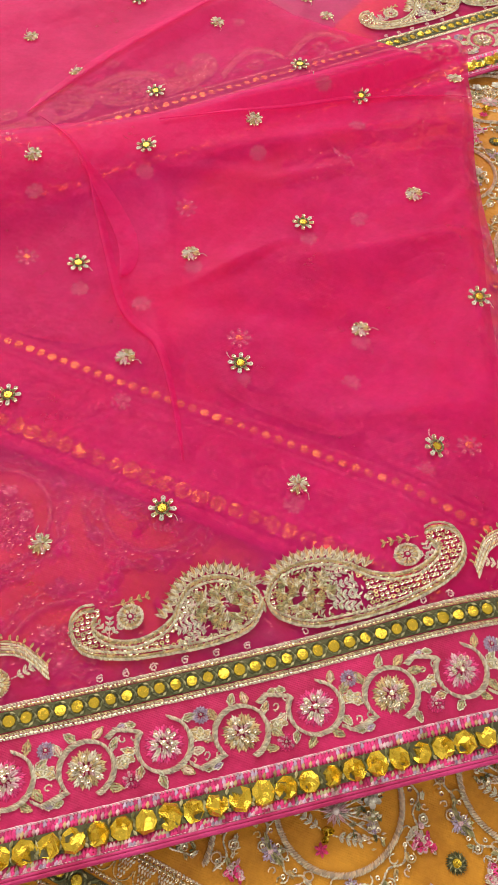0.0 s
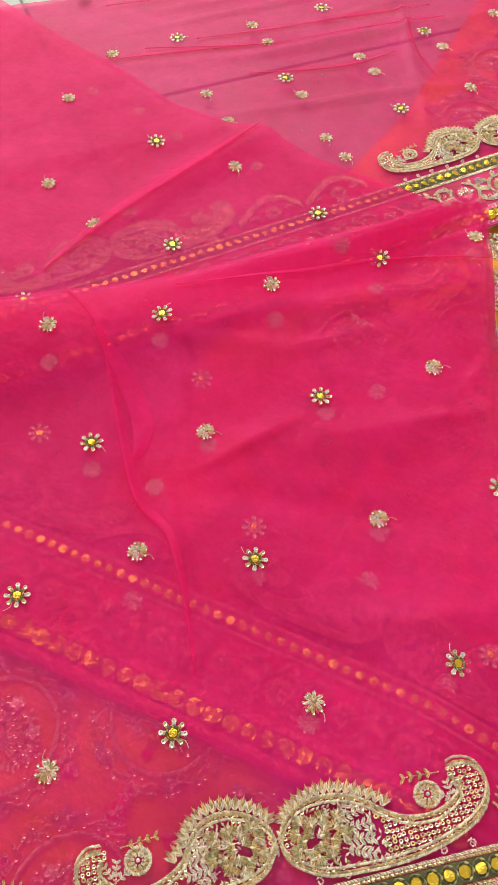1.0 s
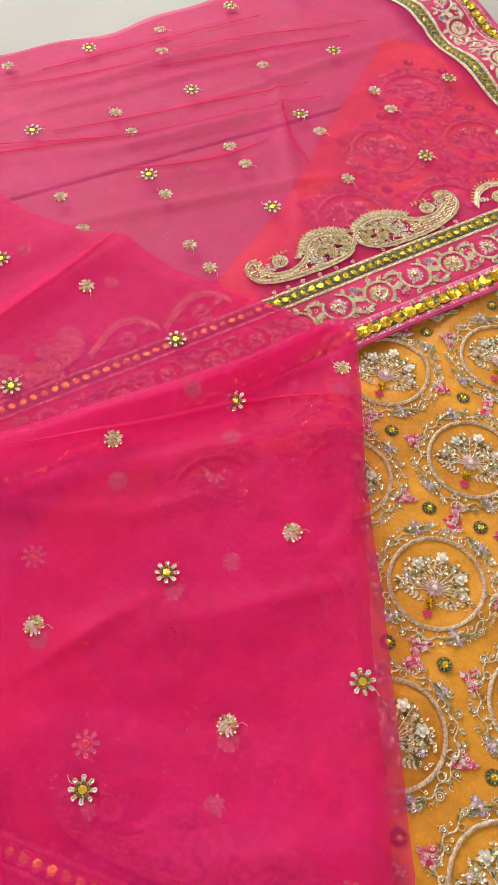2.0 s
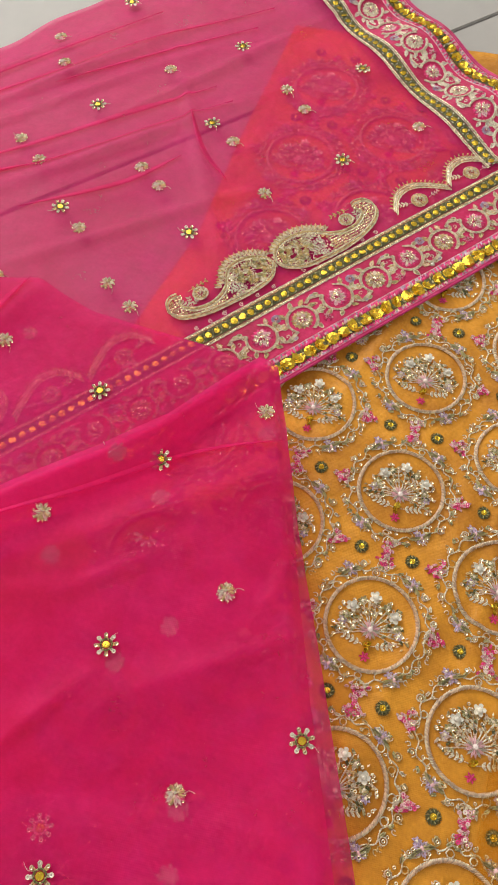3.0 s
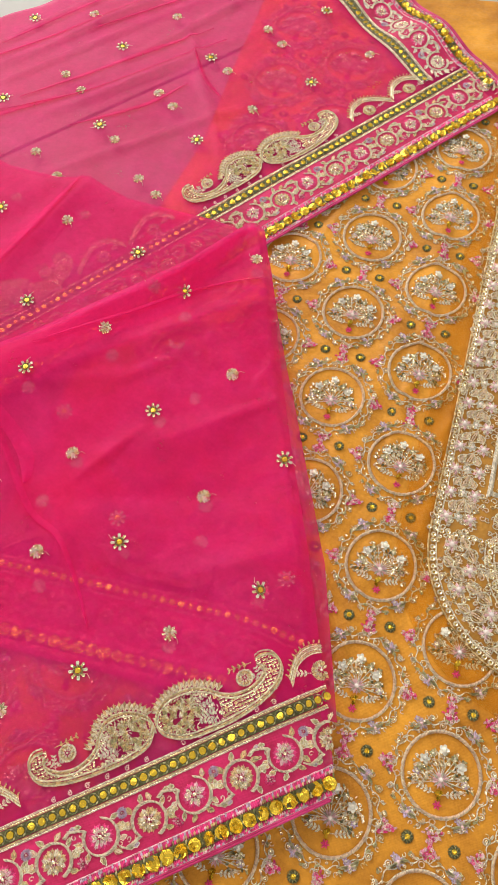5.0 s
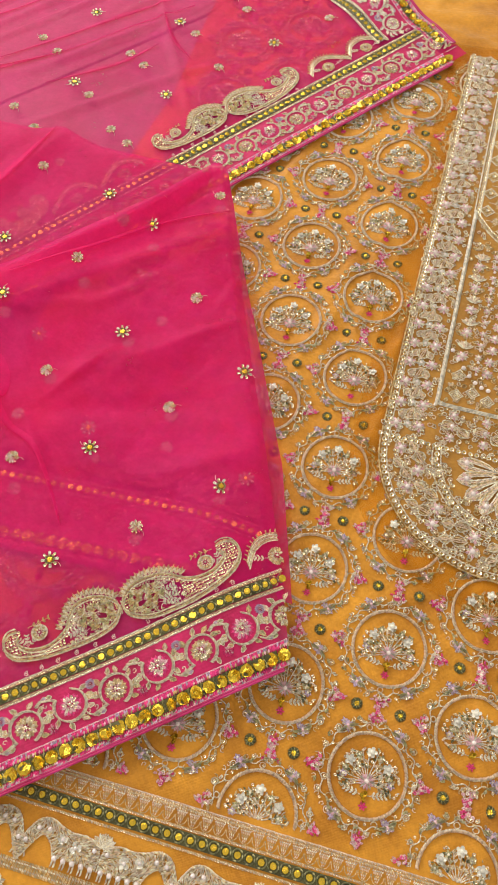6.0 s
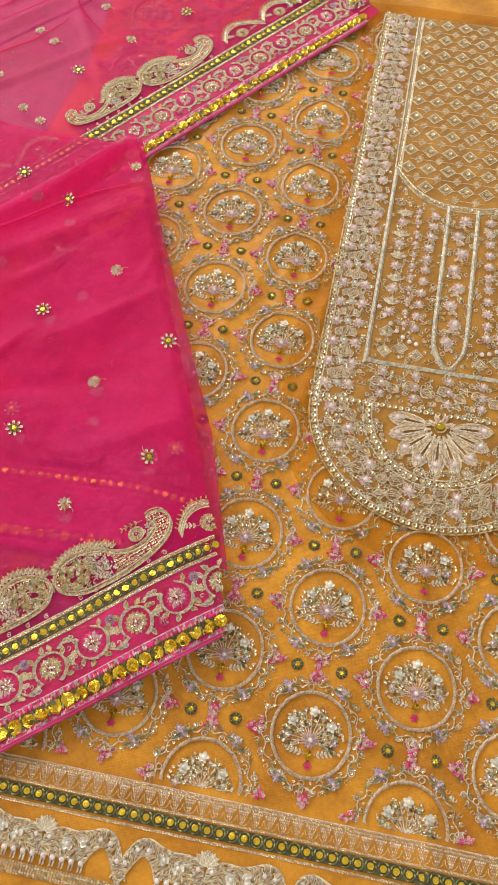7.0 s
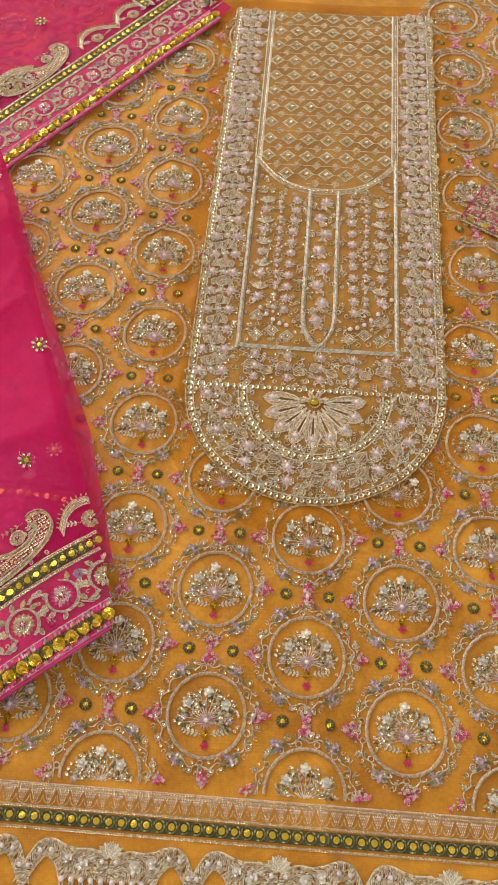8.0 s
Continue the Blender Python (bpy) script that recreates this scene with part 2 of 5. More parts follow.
        if place:
            v = np.stack(place(v[:, 0], v[:, 1], v[:, 2]), 1)
        return finish_mesh(name, v, faces, [MATS[n] for n in names], slots)


def finish_mesh(name, v, faces, mats, slots=None, smooth=False):
    me = bpy.data.meshes.new(name)
    me.from_pydata(v.tolist() if hasattr(v, "tolist") else v, [], faces)
    for m in mats:
        me.materials.append(m)
    if slots:
        me.polygons.foreach_set("material_index", slots)
    me.polygons.foreach_set("use_smooth", [smooth] * len(faces))
    me.update()
    return me


def part(name, me, parent, label=""):
    ob = new(name, me)
    ob.parent = parent
    return tagged(ob, label)


def thing(name, label, category, kind="", group=""):
    return tagged(new(name), label, category, group, kind)


def smoothstep(a, b, v):
    u = np.clip((v - a) / (b - a), 0, 1)
    return u * u * (3 - 2 * u)


def line(points, u):
    """A smooth line through points, by its share u of the way (array)."""
    p = arr(points)
    d = np.concatenate([[0], np.cumsum(np.hypot(*(p[1:] - p[:-1]).T))])
    d /= d[-1]
    return np.stack([np.interp(u, d, p[:, 0]), np.interp(u, d, p[:, 1])], -1)


def grid_faces(nu, nv):
    return [(j * nu + i, j * nu + i + 1, (j + 1) * nu + i + 1, (j + 1) * nu + i) for j in range(nv - 1) for i in range(nu - 1)]


def patch(bottom, top, left, right, nu, nv):
    """A sheet between four lines; left and right run from the bottom up. Returns flat places and shares."""
    u, w = np.meshgrid(np.linspace(0, 1, nu), np.linspace(0, 1, nv))
    b, t, l, r = line(bottom, u), line(top, u), line(left, w), line(right, w)
    U, W = u[..., None], w[..., None]
    c = [arr(q) for q in (bottom[0], bottom[-1], top[0], top[-1])]
    p = (1 - W) * b + W * t + (1 - U) * l + U * r - ((1 - U) * (1 - W) * c[0] + U * (1 - W) * c[1] + (1 - U) * W * c[2] + U * W * c[3])
    return p[..., 0].ravel(), p[..., 1].ravel(), u.ravel(), w.ravel()


def inside_polygon(poly):
    def test(x, y):
        hit = False
        for (x0, y0), (x1, y1) in zip(poly, poly[1:] + poly[:1]):
            if (y0 > y) != (y1 > y) and x < x0 + (y - y0) * (x1 - x0) / (y1 - y0):
                hit = not hit
        return hit
    return test


def tube(path, r, n=6):
    """A round cord along 3D points."""
    p = arr(path)
    tan = np.gradient(p, axis=0)
    tan /= np.linalg.norm(tan, axis=1)[:, None] + 1e-12
    side = np.cross(tan, (0, 0, 1.0))
    side /= np.linalg.norm(side, axis=1)[:, None] + 1e-12
    up = np.cross(side, tan)
    v = np.concatenate([p + r * (math.cos(2 * math.pi * k / n) * side + math.sin(2 * math.pi * k / n) * up) for k in range(n)])
    m = len(p)
    return v, [(k * m + i, k * m + i + 1, ((k + 1) % n) * m + i + 1, ((k + 1) % n) * m + i) for k in range(n) for i in range(m - 1)]


def arc(cx, cy, r, a0, a1, n=24, squash=1.0):
    return [(cx + r * math.cos(radians(a0 + (a1 - a0) * k / n)), cy + squash * r * math.sin(radians(a0 + (a1 - a0) * k / n))) for k in range(n + 1)]


def curl(cx, cy, r0, r1, a0, a1, n=24):
    return [(cx + (r0 + (r1 - r0) * k / n) * math.cos(radians(a0 + (a1 - a0) * k / n)), cy + (r0 + (r1 - r0) * k / n) * math.sin(radians(a0 + (a1 - a0) * k / n)))
            for k in range(n + 1)]


def soft_line(points, n=60):
    """A rounded line through flat points (Catmull-Rom)."""
    p = [points[0], *points, points[-1]]
    out = []
    m = max(2, n // (len(points) - 1))
    for a, b, c, d in zip(p, p[1:], p[2:], p[3:]):
        for k in range(m):
            t = k / m
            out.append(tuple(0.5 * (2 * b[i] + (c[i] - a[i]) * t + (2 * a[i] - 5 * b[i] + 4 * c[i] - d[i]) * t * t + (3 * b[i] - a[i] - 3 * c[i] + d[i]) * t ** 3) for i in (0, 1)))
    return out + [tuple(points[-1])]


def ridge(x, y, x0, y0, angle, width, height, length=9.0):
    """A soft crease: its line through x0, y0 at the angle, fading over the length."""
    c, s = math.cos(radians(angle)), math.sin(radians(angle))
    along, across = (x - x0) * c + (y - y0) * s, -(x - x0) * s + (y - y0) * c
    return height * np.exp(-(across / width) ** 2 - (along / length) ** 2)


def wobble(x, y, scale, seed):
    """Cheap smooth noise out of a few sines."""
    rng = random.Random(seed)
    total = 0 * x
    for k in range(6):
        a, f, ph = rng.random() * 6.28, scale * (0.5 + rng.random() * 1.3), rng.random() * 6.28
        total = total + np.sin((x * math.cos(a) + y * math.sin(a)) * f + ph)
    return total / 6


# ---- heights of the cloth layers ----


def crisp(x, y, x0, y0, angle, height, length):
    """A pressed fold line, sharp at its top."""
    c, s = math.cos(radians(angle)), math.sin(radians(angle))
    along, across = (x - x0) * c + (y - y0) * s, -(x - x0) * s + (y - y0) * c
    return height * np.exp(-np.abs(across) / 0.0035 - (along / length) ** 4)


def h_kurta(x, y):
    h = 0.0014 + 0.0010 * wobble(x, y, 28, 3) + 0.0005 * wobble(x, y * 0.5, 90, 4)
    h = h + ridge(x, y, 0.33, 0.8, 84, 0.006, 0.003, 0.22) + ridge(x, y, 0.455, 0.2, 92, 0.004, 0.002, 0.14)
    h = h + ridge(x, y, 0.505, 0.2, 88, 0.004, 0.0016, 0.1) + ridge(x, y, 0.365, 0.66, 80, 0.006, 0.002, 0.12)
    h = h + ridge(x, y, 0.63, 0.7, 84, 0.008, 0.003, 0.3) + ridge(x, y, 0.30, 0.72, 78, 0.012, 0.003, 0.12) + ridge(x, y, 0.24, 0.9, 70, 0.01, 0.003, 0.1)
    h = h + ridge(x, y, 0.60, 0.3, 95, 0.003, 0.0022, 0.2) + ridge(x, y, 0.40, 0.27, 70, 0.01, 0.0018, 0.08) + ridge(x, y, 0.53, 0.28, 100, 0.008, 0.002, 0.1)
    h = h + ridge(x, y, 0.5, 1.15, 4, 0.012, 0.004, 0.2) + ridge(x, y, 0.4, 1.10, -20, 0.01, 0.003, 0.08)
    for x0, y0, a, k, n in ((0.452, 0.2, 91, 0.0026, 0.14), (0.60, 0.27, 95, 0.0026, 0.16), (0.335, 0.9, 84, 0.0015, 0.14), (0.318, 0.68, 82, 0.0015, 0.12), (0.22, 0.86, 72, 0.002, 0.1),
                            (0.405, 0.22, 84, 0.0016, 0.12), (0.52, 0.24, 97, 0.0018, 0.12), (0.29, 0.42, 80, 0.002, 0.12), (0.28, 0.63, 60, 0.002, 0.06), (0.66, 0.75, 86, 0.003, 0.3),
                            (0.47, 1.12, 20, 0.002, 0.12), (0.55, 1.16, -8, 0.002, 0.1), (0.36, 1.16, 60, 0.002, 0.06),
                            (0.345, 0.60, 62, 0.0028, 0.05), (0.352, 0.66, 58, 0.0024, 0.04), (0.335, 0.50, 70, 0.0022, 0.05), (0.62, 0.52, 100, 0.0024, 0.08), (0.635, 0.62, 95, 0.0026, 0.1),
                            (0.25, 0.55, 74, 0.0018, 0.1), (0.38, 0.36, 20, 0.0012, 0.06), (0.56, 0.36, -30, 0.0014, 0.05), (0.47, 0.30, 80, 0.0016, 0.09), (0.645, 0.90, 88, 0.0028, 0.15)):
        h = h + crisp(x, y, x0, y0, a, k, n)
    return h


def h_lower(x, y):
    h = 0.0065 + 0.0010 * wobble(x, y, 22, 5)
    for x0, y0, a, w, k in ((-0.1, 1.12, 44, 0.006, 0.006), (-0.03, 1.03, 40, 0.007, 0.005), (-0.12, 1.06, 42, 0.004, 0.004), (0.03, 1.15, 48, 0.006, 0.005),
                            (0.03, 1.04, 112, 0.005, 0.004), (-0.2, 1.08, 47, 0.005, 0.005), (0.0, 0.93, 35, 0.006, 0.004)):
        h = h + ridge(x, y, x0, y0, a, w, k, 0.12)
    # the short hem lies in loose waves
    along = (x - 0.4) * -0.67 + (y - 1.066) * 0.74
    across = (x - 0.4) * -0.69 + (y - 1.066) * -0.724
    return h + 0.006 * np.exp(-((across - 0.02) / 0.05) ** 2) * (1 + np.sin(along * 58)) * smoothstep(0.03, 0.1, along)


def h_middle(x, y):
    h = 0.0115 + 0.0012 * wobble(x, y, 20, 8)
    h = h + ridge(x, y, -0.09, 0.77, 66, 0.014, 0.007, 0.1) + ridge(x, y, -0.2, 0.75, 40, 0.02, 0.004, 0.15)
    return h


def h_front(x, y):
    top = 0.70 + 0.62 * (x - 0.09)
    edge = np.interp(x, [-0.46, -0.2, -0.08, 0.01, 0.087, 0.136], [0.40, 0.545, 0.618, 0.676, 0.732, 0.797])
    h = 0.0135 + 0.021 * np.exp(-((y - top) / 0.075) ** 2) + 0.014 * np.exp(-((x - 0.235) / 0.05) ** 2) * smoothstep(0.2, 0.36, y) * (1 - smoothstep(0.58, 0.7, y))
    # the stiff fold stands up along its upper edge
    h = h + 0.024 * np.exp(-((y - edge) / 0.020) ** 2) * smoothstep(-0.08, 0.09, x) + 0.011 * np.exp(-((x - 0.165) ** 2 + (y - 0.625) ** 2) / 0.0036)
    h = h + 0.006 * np.exp(-((x - 0.083) ** 2 + (y - 0.335) ** 2) / 0.0016) + 0.0011 * wobble(x, y, 20, 11) + 0.0005 * wobble(x, y, 70, 12)
    # the crease that runs from the folded corner to the border, and softer ones
    h = h + ridge(x, y, -0.045, 0.525, -52, 0.007, 0.005, 0.06) + ridge(x, y, 0.045, 0.43, -56, 0.006, 0.004, 0.055)
    h = h + ridge(x, y, 0.055, 0.535, 50, 0.008, 0.002, 0.03) + ridge(x, y, 0.12, 0.56, 24, 0.018, 0.004, 0.08)
    h = h + ridge(x, y, 0.09, 0.665, 32, 0.010, 0.004, 0.12) + ridge(x, y, 0.19, 0.45, 20, 0.010, 0.004, 0.05)
    for x0, y0, a, wd, k, n in ((0.055, 0.53, 52, 0.0035, 0.0022, 0.03), (0.16, 0.585, 28, 0.006, 0.0025, 0.05), (0.02, 0.60, 20, 0.006, 0.002, 0.04), (0.11, 0.50, 12, 0.012, -0.003, 0.08),
                                (-0.005, 0.55, -60, 0.004, 0.002, 0.04), (0.19, 0.66, 70, 0.005, 0.002, 0.05), (0.13, 0.43, -15, 0.008, 0.002, 0.05), (0.07, 0.62, 35, 0.005, 0.0018, 0.05)):
        h = h + ridge(x, y, x0, y0, a, wd, k, n)
    return h


def h_back(x, y):
    up = smoothstep(0.43, 0.53, y)
    return 0.0078 + up * np.maximum(0.0, h_front(x, y) - 0.0140) + 0.0006 * wobble(x, y, 25, 13)


# ---- the room ----
def box_mesh(name, x0, y0, z0, x1, y1, z1, mat, bevel=0.0):
    bm = bmesh.new()
    bmesh.ops.create_cube(bm, size=1)
    for v in bm.verts:
        v.co = Vector(((x0 + x1) / 2 + v.co.x * (x1 - x0), (y0 + y1) / 2 + v.co.y * (y1 - y0), (z0 + z1) / 2 + v.co.z * (z1 - z0)))
    if bevel:
        bmesh.ops.bevel(bm, geom=bm.edges[:], offset=bevel, segments=2, affect="EDGES")
    me = bpy.data.meshes.new(name)
    bm.to_mesh(me)
    bm.free()
    me.materials.append(mat)
    return me


def plaster(name, colour):
    m, nt, p, out = node_material(name)
    n = noise_node(nt, 3, 6)
    r = ramp(nt, n.outputs["Fac"], [(0.3, mul(colour, 0.94)), (0.7, colour)])
    nt.links.new(r.outputs[0], p.inputs["Base Color"])
    p.inputs["Roughness"].default_value = 0.8
    return m


def tile_material():
    m, nt, p, out = node_material("glazed_tile")
    n = noise_node(nt, 4, 7)
    o = nt.nodes.new("ShaderNodeObjectInfo")
    a = nt.nodes.new("ShaderNodeMath")
    a.operation = "MULTIPLY_ADD"
    a.inputs[1].default_value = 0.2
    nt.links.new(o.outputs["Random"], a.inputs[0])
    nt.links.new(n.outputs["Fac"], a.inputs[2])
    r = ramp(nt, a.outputs[0], [(0.35, (0.36, 0.347, 0.325)), (0.8, (0.46, 0.447, 0.42))])
    nt.links.new(r.outputs[0], p.inputs["Base Color"])
    p.inputs["Roughness"].default_value, p.inputs["Specular IOR Level"].default_value = 0.55, 0.15
    return m


WALL_PAINT, CEILING_PAINT = plaster("wall_paint", (0.78, 0.75, 0.70)), plaster("ceiling_paint", (0.82, 0.81, 0.78))
GROUT, TILE, FRAME_PAINT = plaster("grout", (0.16, 0.15, 0.14)), tile_material(), plaster("frame_paint", (0.8, 0.8, 0.78))


def setting(name, me, label, category):
    ob = new(name, me)
    ob.matrix_world = ROOM
    return tagged(ob, label, category, "", "structure")


floor = setting("floor", box_mesh("floor", -2.4, -2.4, -0.08, 2.4, 2.4, -0.0025, GROUT), "pale grey glazed tile floor with dark joints", "floor")
# ceiling and walls are assumed, out of view, for bounce light and reflections
setting("ceiling", box_mesh("ceiling", -2.55, -2.55, 2.7, 2.55, 2.55, 2.85, CEILING_PAINT), "unseen plain white painted ceiling, assumed", "ceiling")
setting("wall_west", box_mesh("wall_west", -2.55, -2.4, -0.08, -2.4, 2.4, 2.7, WALL_PAINT), "unseen plain off-white painted wall, assumed", "wall")
setting("wall_east", box_mesh("wall_east", 2.4, -2.4, -0.08, 2.55, 2.4, 2.7, WALL_PAINT), "unseen plain off-white painted wall, assumed", "wall")


def wall_with_window(name, side):
    bm = bmesh.new()
    for x0, z0, x1, z1 in ((-2.55, -0.08, -1.4, 2.7), (1.0, -0.08, 2.55, 2.7), (-1.4, -0.08, 1.0, 0.65), (-1.4, 2.45, 1.0, 2.7)):
        r = bmesh.ops.create_cube(bm, size=1)
        for v in r["verts"]:
            v.co = Vector(((x0 + x1) / 2 + v.co.x * (x1 - x0), side * 2.475 + v.co.y * 0.15, (z0 + z1) / 2 + v.co.z * (z1 - z0)))
    me = bpy.data.meshes.new(name)
    bm.to_mesh(me)
    bm.free()
    me.materials.append(WALL_PAINT)
    return setting(name, me, "unseen off-white painted wall with an assumed wide window opening", "wall")


# window openings are added to suit the two lamps, out of view
wall_with_window("wall_north", 1)
wall_with_window("wall_south", -1)

# ---- the kurta ----
kurta = thing("kurta", "mustard silk kurta laid flat, heavily embroidered in gold, lilac and pink", "kurta")
KURTA_LEFT = [(-0.12, -0.3), (-0.06, 0.25), (-0.035, 0.4), (0.02, 0.8), (0.055, 0.94), (0.065, 1.06), (0.085, 1.238)]
KURTA_RIGHT = [(1.0, -0.3), (0.95, 0.5), (0.86, 1.245)]
x, y, u, w = patch([KURTA_LEFT[0], KURTA_RIGHT[0]], [KURTA_LEFT[-1], (0.35, 1.236), (0.6, 1.25), KURTA_RIGHT[-1]], KURTA_LEFT, KURTA_RIGHT, 220, 300)
v = np.stack([x, y, h_kurta(x, y)], 1)
part("fabric", finish_mesh("fabric", v, grid_faces(220, 300), [MUSTARD], smooth=True), kurta, "mustard silk with soft creases")

# yoke frame: origin at the middle of the rounded end, running up the garment
YO, YX, YY = (0.4675, 0.503), (0.9945, -0.105), (0.105, 0.9945)
YW, YTOP = 0.121, 0.552


def yoke_world(x, y, z):
    wx, wy = YO[0] + x * YX[0] + y * YY[0], YO[1] + x * YX[1] + y * YY[1]
    return wx, wy, z + 0.0026 + h_kurta(wx, wy)


def to_yoke(wx, wy):
    dx, dy = wx - YO[0], wy - YO[1]
    return dx * YX[0] + dy * YX[1], dx * YY[0] + dy * YY[1]


def in_yoke(x, y, grow=0.0):
    if y >= 0:
        return abs(x) < YW + grow and y < YTOP + grow
    return math.hypot(x, y * 1.04) < YW + grow


def yoke_outline(grow, n=40, top=YTOP):
    r = YW + grow
    return [(-r, top)] + arc(0, 0, r, 180, 360, n, 1 / 1.04) + [(r, top)]


def on_kurta(x0, y0, turn=0.0, lift=0.0003):
    c, s = math.cos(turn), math.sin(turn)

    def place(x, y, z):
        wx, wy = x0 + c * x - s * y, y0 + s * x + c * y
        return wx, wy, z + h_kurta(wx, wy) + lift
    return place


R = 0.0297


def medallion_stitches(seed):
    """The plan of one medallion: ring, outer wreath, and the spray of flowers within it, in separate lots."""
    rg = random.Random(seed)
    ring, wreath, spray, studs = Stitches(seed), Stitches(seed + 1), Stitches(seed + 2), Stitches(seed + 3)
    for r, m, q in ((R - 0.0006, "rose", 0.9), (R + 0.0006, "pale", 0.9), (R, "rose", 0.8)):
        ring.run(arc(0, 0, r, 0, 360, 60, 1.05), m, 0.0013, 0.0012, q, 0.0003 if r != R else 0.0008, 0.0013, high=0.0026)
    # wreath: a wavy gold line, looped sequins, leaves
    wave = [((0.0362 + 0.0016 * math.sin(16 * a)) * math.cos(a), 1.04 * (0.0362 + 0.0016 * math.sin(16 * a)) * math.sin(a)) for a in np.linspace(0, 6.283, 150)]
    wreath.run(wave, "pale", 0.0013, 0.0014, high=0.002)
    for k in range(30):
        a = 2 * math.pi * (k + 0.3 * rg.random()) / 30
        r, size = 0.0362 + 0.0030 * (1 if k % 2 else -1) + 0.0008 * rg.random(), 0.0019 + 0.0006 * rg.random()
        wreath.run(arc(r * math.cos(a), 1.04 * r * math.sin(a), size, 360 * rg.random(), 420 * rg.random() + 300, 12), rg.choice(("pale", "gold", "rose", "pale")), 0.0011, 0.0013, 0, 0.0003, 0.0010, high=0.002)
        if k % 2:
            wreath.add("sequin", "sequin", r * math.cos(a), 1.04 * r * math.sin(a), 0.0014, 0, 0.0006)
    for k in range(34):
        a = 2 * math.pi * (k + 0.4 * rg.random()) / 34
        r = 0.0368 + 0.0032 * rg.choice((-1, 1)) * (0.6 + 0.6 * rg.random())
        wreath.add("sequin", "sequin", r * math.cos(a), 1.04 * r * math.sin(a), 0.0013, 0, 0.0005)
    for k in range(30):
        a = 2 * math.pi * (k + 0.5 * rg.random()) / 30
        r = 0.0350 + 0.005 * rg.random()
        wreath.add("leaf", rg.choice(("leaf", "gold", "pale", "leaf")), r * math.cos(a), 1.04 * r * math.sin(a), 0.0042, a + rg.choice((1.2, -1.2)) + 0.4 * rg.random(), 0.0002)
    for deg in (56, 124, 236, 304):
        a = radians(deg)
        fx, fy = 0.0372 * math.cos(a), 1.06 * 0.0372 * math.sin(a)
        wreath.floret(fx, fy, 0.0050, "lilac", "blush", 6, rg.random())
        wreath.floret(fx - 0.0035, fy + 0.003, 0.0030, "lilac", "pale", 5, rg.random())
        wreath.floret(fx + 0.0035, fy + 0.002, 0.0026, "leaf", "pale", 5, rg.random())
        for side in (0.7, -0.7):
            for k in (0.8, 1.15):
                wreath.add("leaf", "leaf", fx, fy, 0.0075 * k, a + 1.57 * (1 if side > 0 else -1) + side * 0.3, 0.0002, 0.0045)
    for deg, out in ((0, 0.0412), (180, 0.0412), (90, 0.0445), (270, 0.0445)):
        a = radians(deg)
        bx, by = out * math.cos(a), out * math.sin(a)
        # a triangle of pink knots that narrows outwards
        ca, sa = math.cos(a), math.sin(a)
        for k in range(34):
            q = rg.random()
            across, along = (rg.random() - 0.5) * 0.0140 * (1 - q * 0.9), -0.0035 + 0.0095 * q
            wreath.add("leaf" if k % 3 else "sequin", rg.choice(("hot", "blush", "hot", "blush", "pale")), bx + along * ca - across * sa, by + along * sa + across * ca, 0.0032 if k % 3 else 0.0014,
                       6.28 * rg.random(), 0.0003 + 0.0006 * rg.random(), 0.0032 if k % 3 else None)
        for side in (-1, 1):
            wreath.run(curl(bx * 0.9, by * 0.9, 0.001, 0.0045, deg + 90 * side, deg + 300 * side, 14), "pale", 0.0009, 0.0013)
    for k in range(26):
        a = 2 * math.pi * (k + rg.random()) / 26
        r = 0.0400 + 0.0015 * rg.random()
        wreath.run(curl(r * math.cos(a), 1.04 * r * math.sin(a), 0.0006, 0.0022, math.degrees(a) + 90, math.degrees(a) + 330, 8), rg.choice(("pale", "gold", "rose")), 0.0009, 0.0011)
    # spray: fan of stems with sequin tips
    cx, cy = 0.0, -0.0045
    for k in range(17):
        a = radians(-18 + 216 * k / 16 + 6 * (rg.random() - 0.5))
        length = 0.0160 + 0.0085 * rg.random()
        ex, ey = cx + length * math.cos(a), cy + length * math.sin(a)
        spray.run([(cx, cy), (ex, ey)], rg.choice(("pale", "rose", "pale")), 0.0012, 0.0013)
        spray.add("sequin", "sequin", ex, ey, 0.0013, 0, 0.0003)
        for q in (0.5, 0.68, 0.84, 1.0):
            spray.add("leaf", rg.choice(("pale", "leaf", "gold", "rose", "olive")), cx + q * (ex - cx), cy + q * (ey - cy), 0.0034, a + rg.choice((0.9, -0.9)), 0.0004, 0.0034, 0.003)
    for k in range(90):
        a, length = radians(-25 + 230 * rg.random()), 0.009 + 0.0165 * rg.random()
        kind = rg.choice(("sequin", "stitch", "stitch"))
        spray.add(kind, "sequin" if kind == "sequin" else rg.choice(("pale", "olive", "gold", "rose")), cx + length * math.cos(a), cy + length * math.sin(a), 0.0014, a + rg.random(), 0.0006)
    for fx, fy in ((-0.0185, -0.0025), (0.0185, -0.0035), (-0.0085, 0.0135), (0.0085, 0.0135), (-0.017, 0.002), (0.0165, 0.001)):
        spray.floret(fx, fy, 0.0034, "lilac" if fy < 0 else "leaf", "pale", 6, rg.random())
    for fx, fy in ((0.0, 0.0175), (-0.0148, 0.0088), (0.0150, 0.0080)):
        fx, fy = fx + 0.002 * (rg.random() - 0.5), fy + 0.002 * (rg.random() - 0.5)
        for k in range(5):
            studs.add("petal", "shell", fx, fy, 0.0041, 2 * math.pi * k / 5 + rg.random() * 0.2, 0.0014, 0.0045, 0.004)
        studs.add("pearl", "shell", fx, fy, 0.0020, 0, 0.0018)
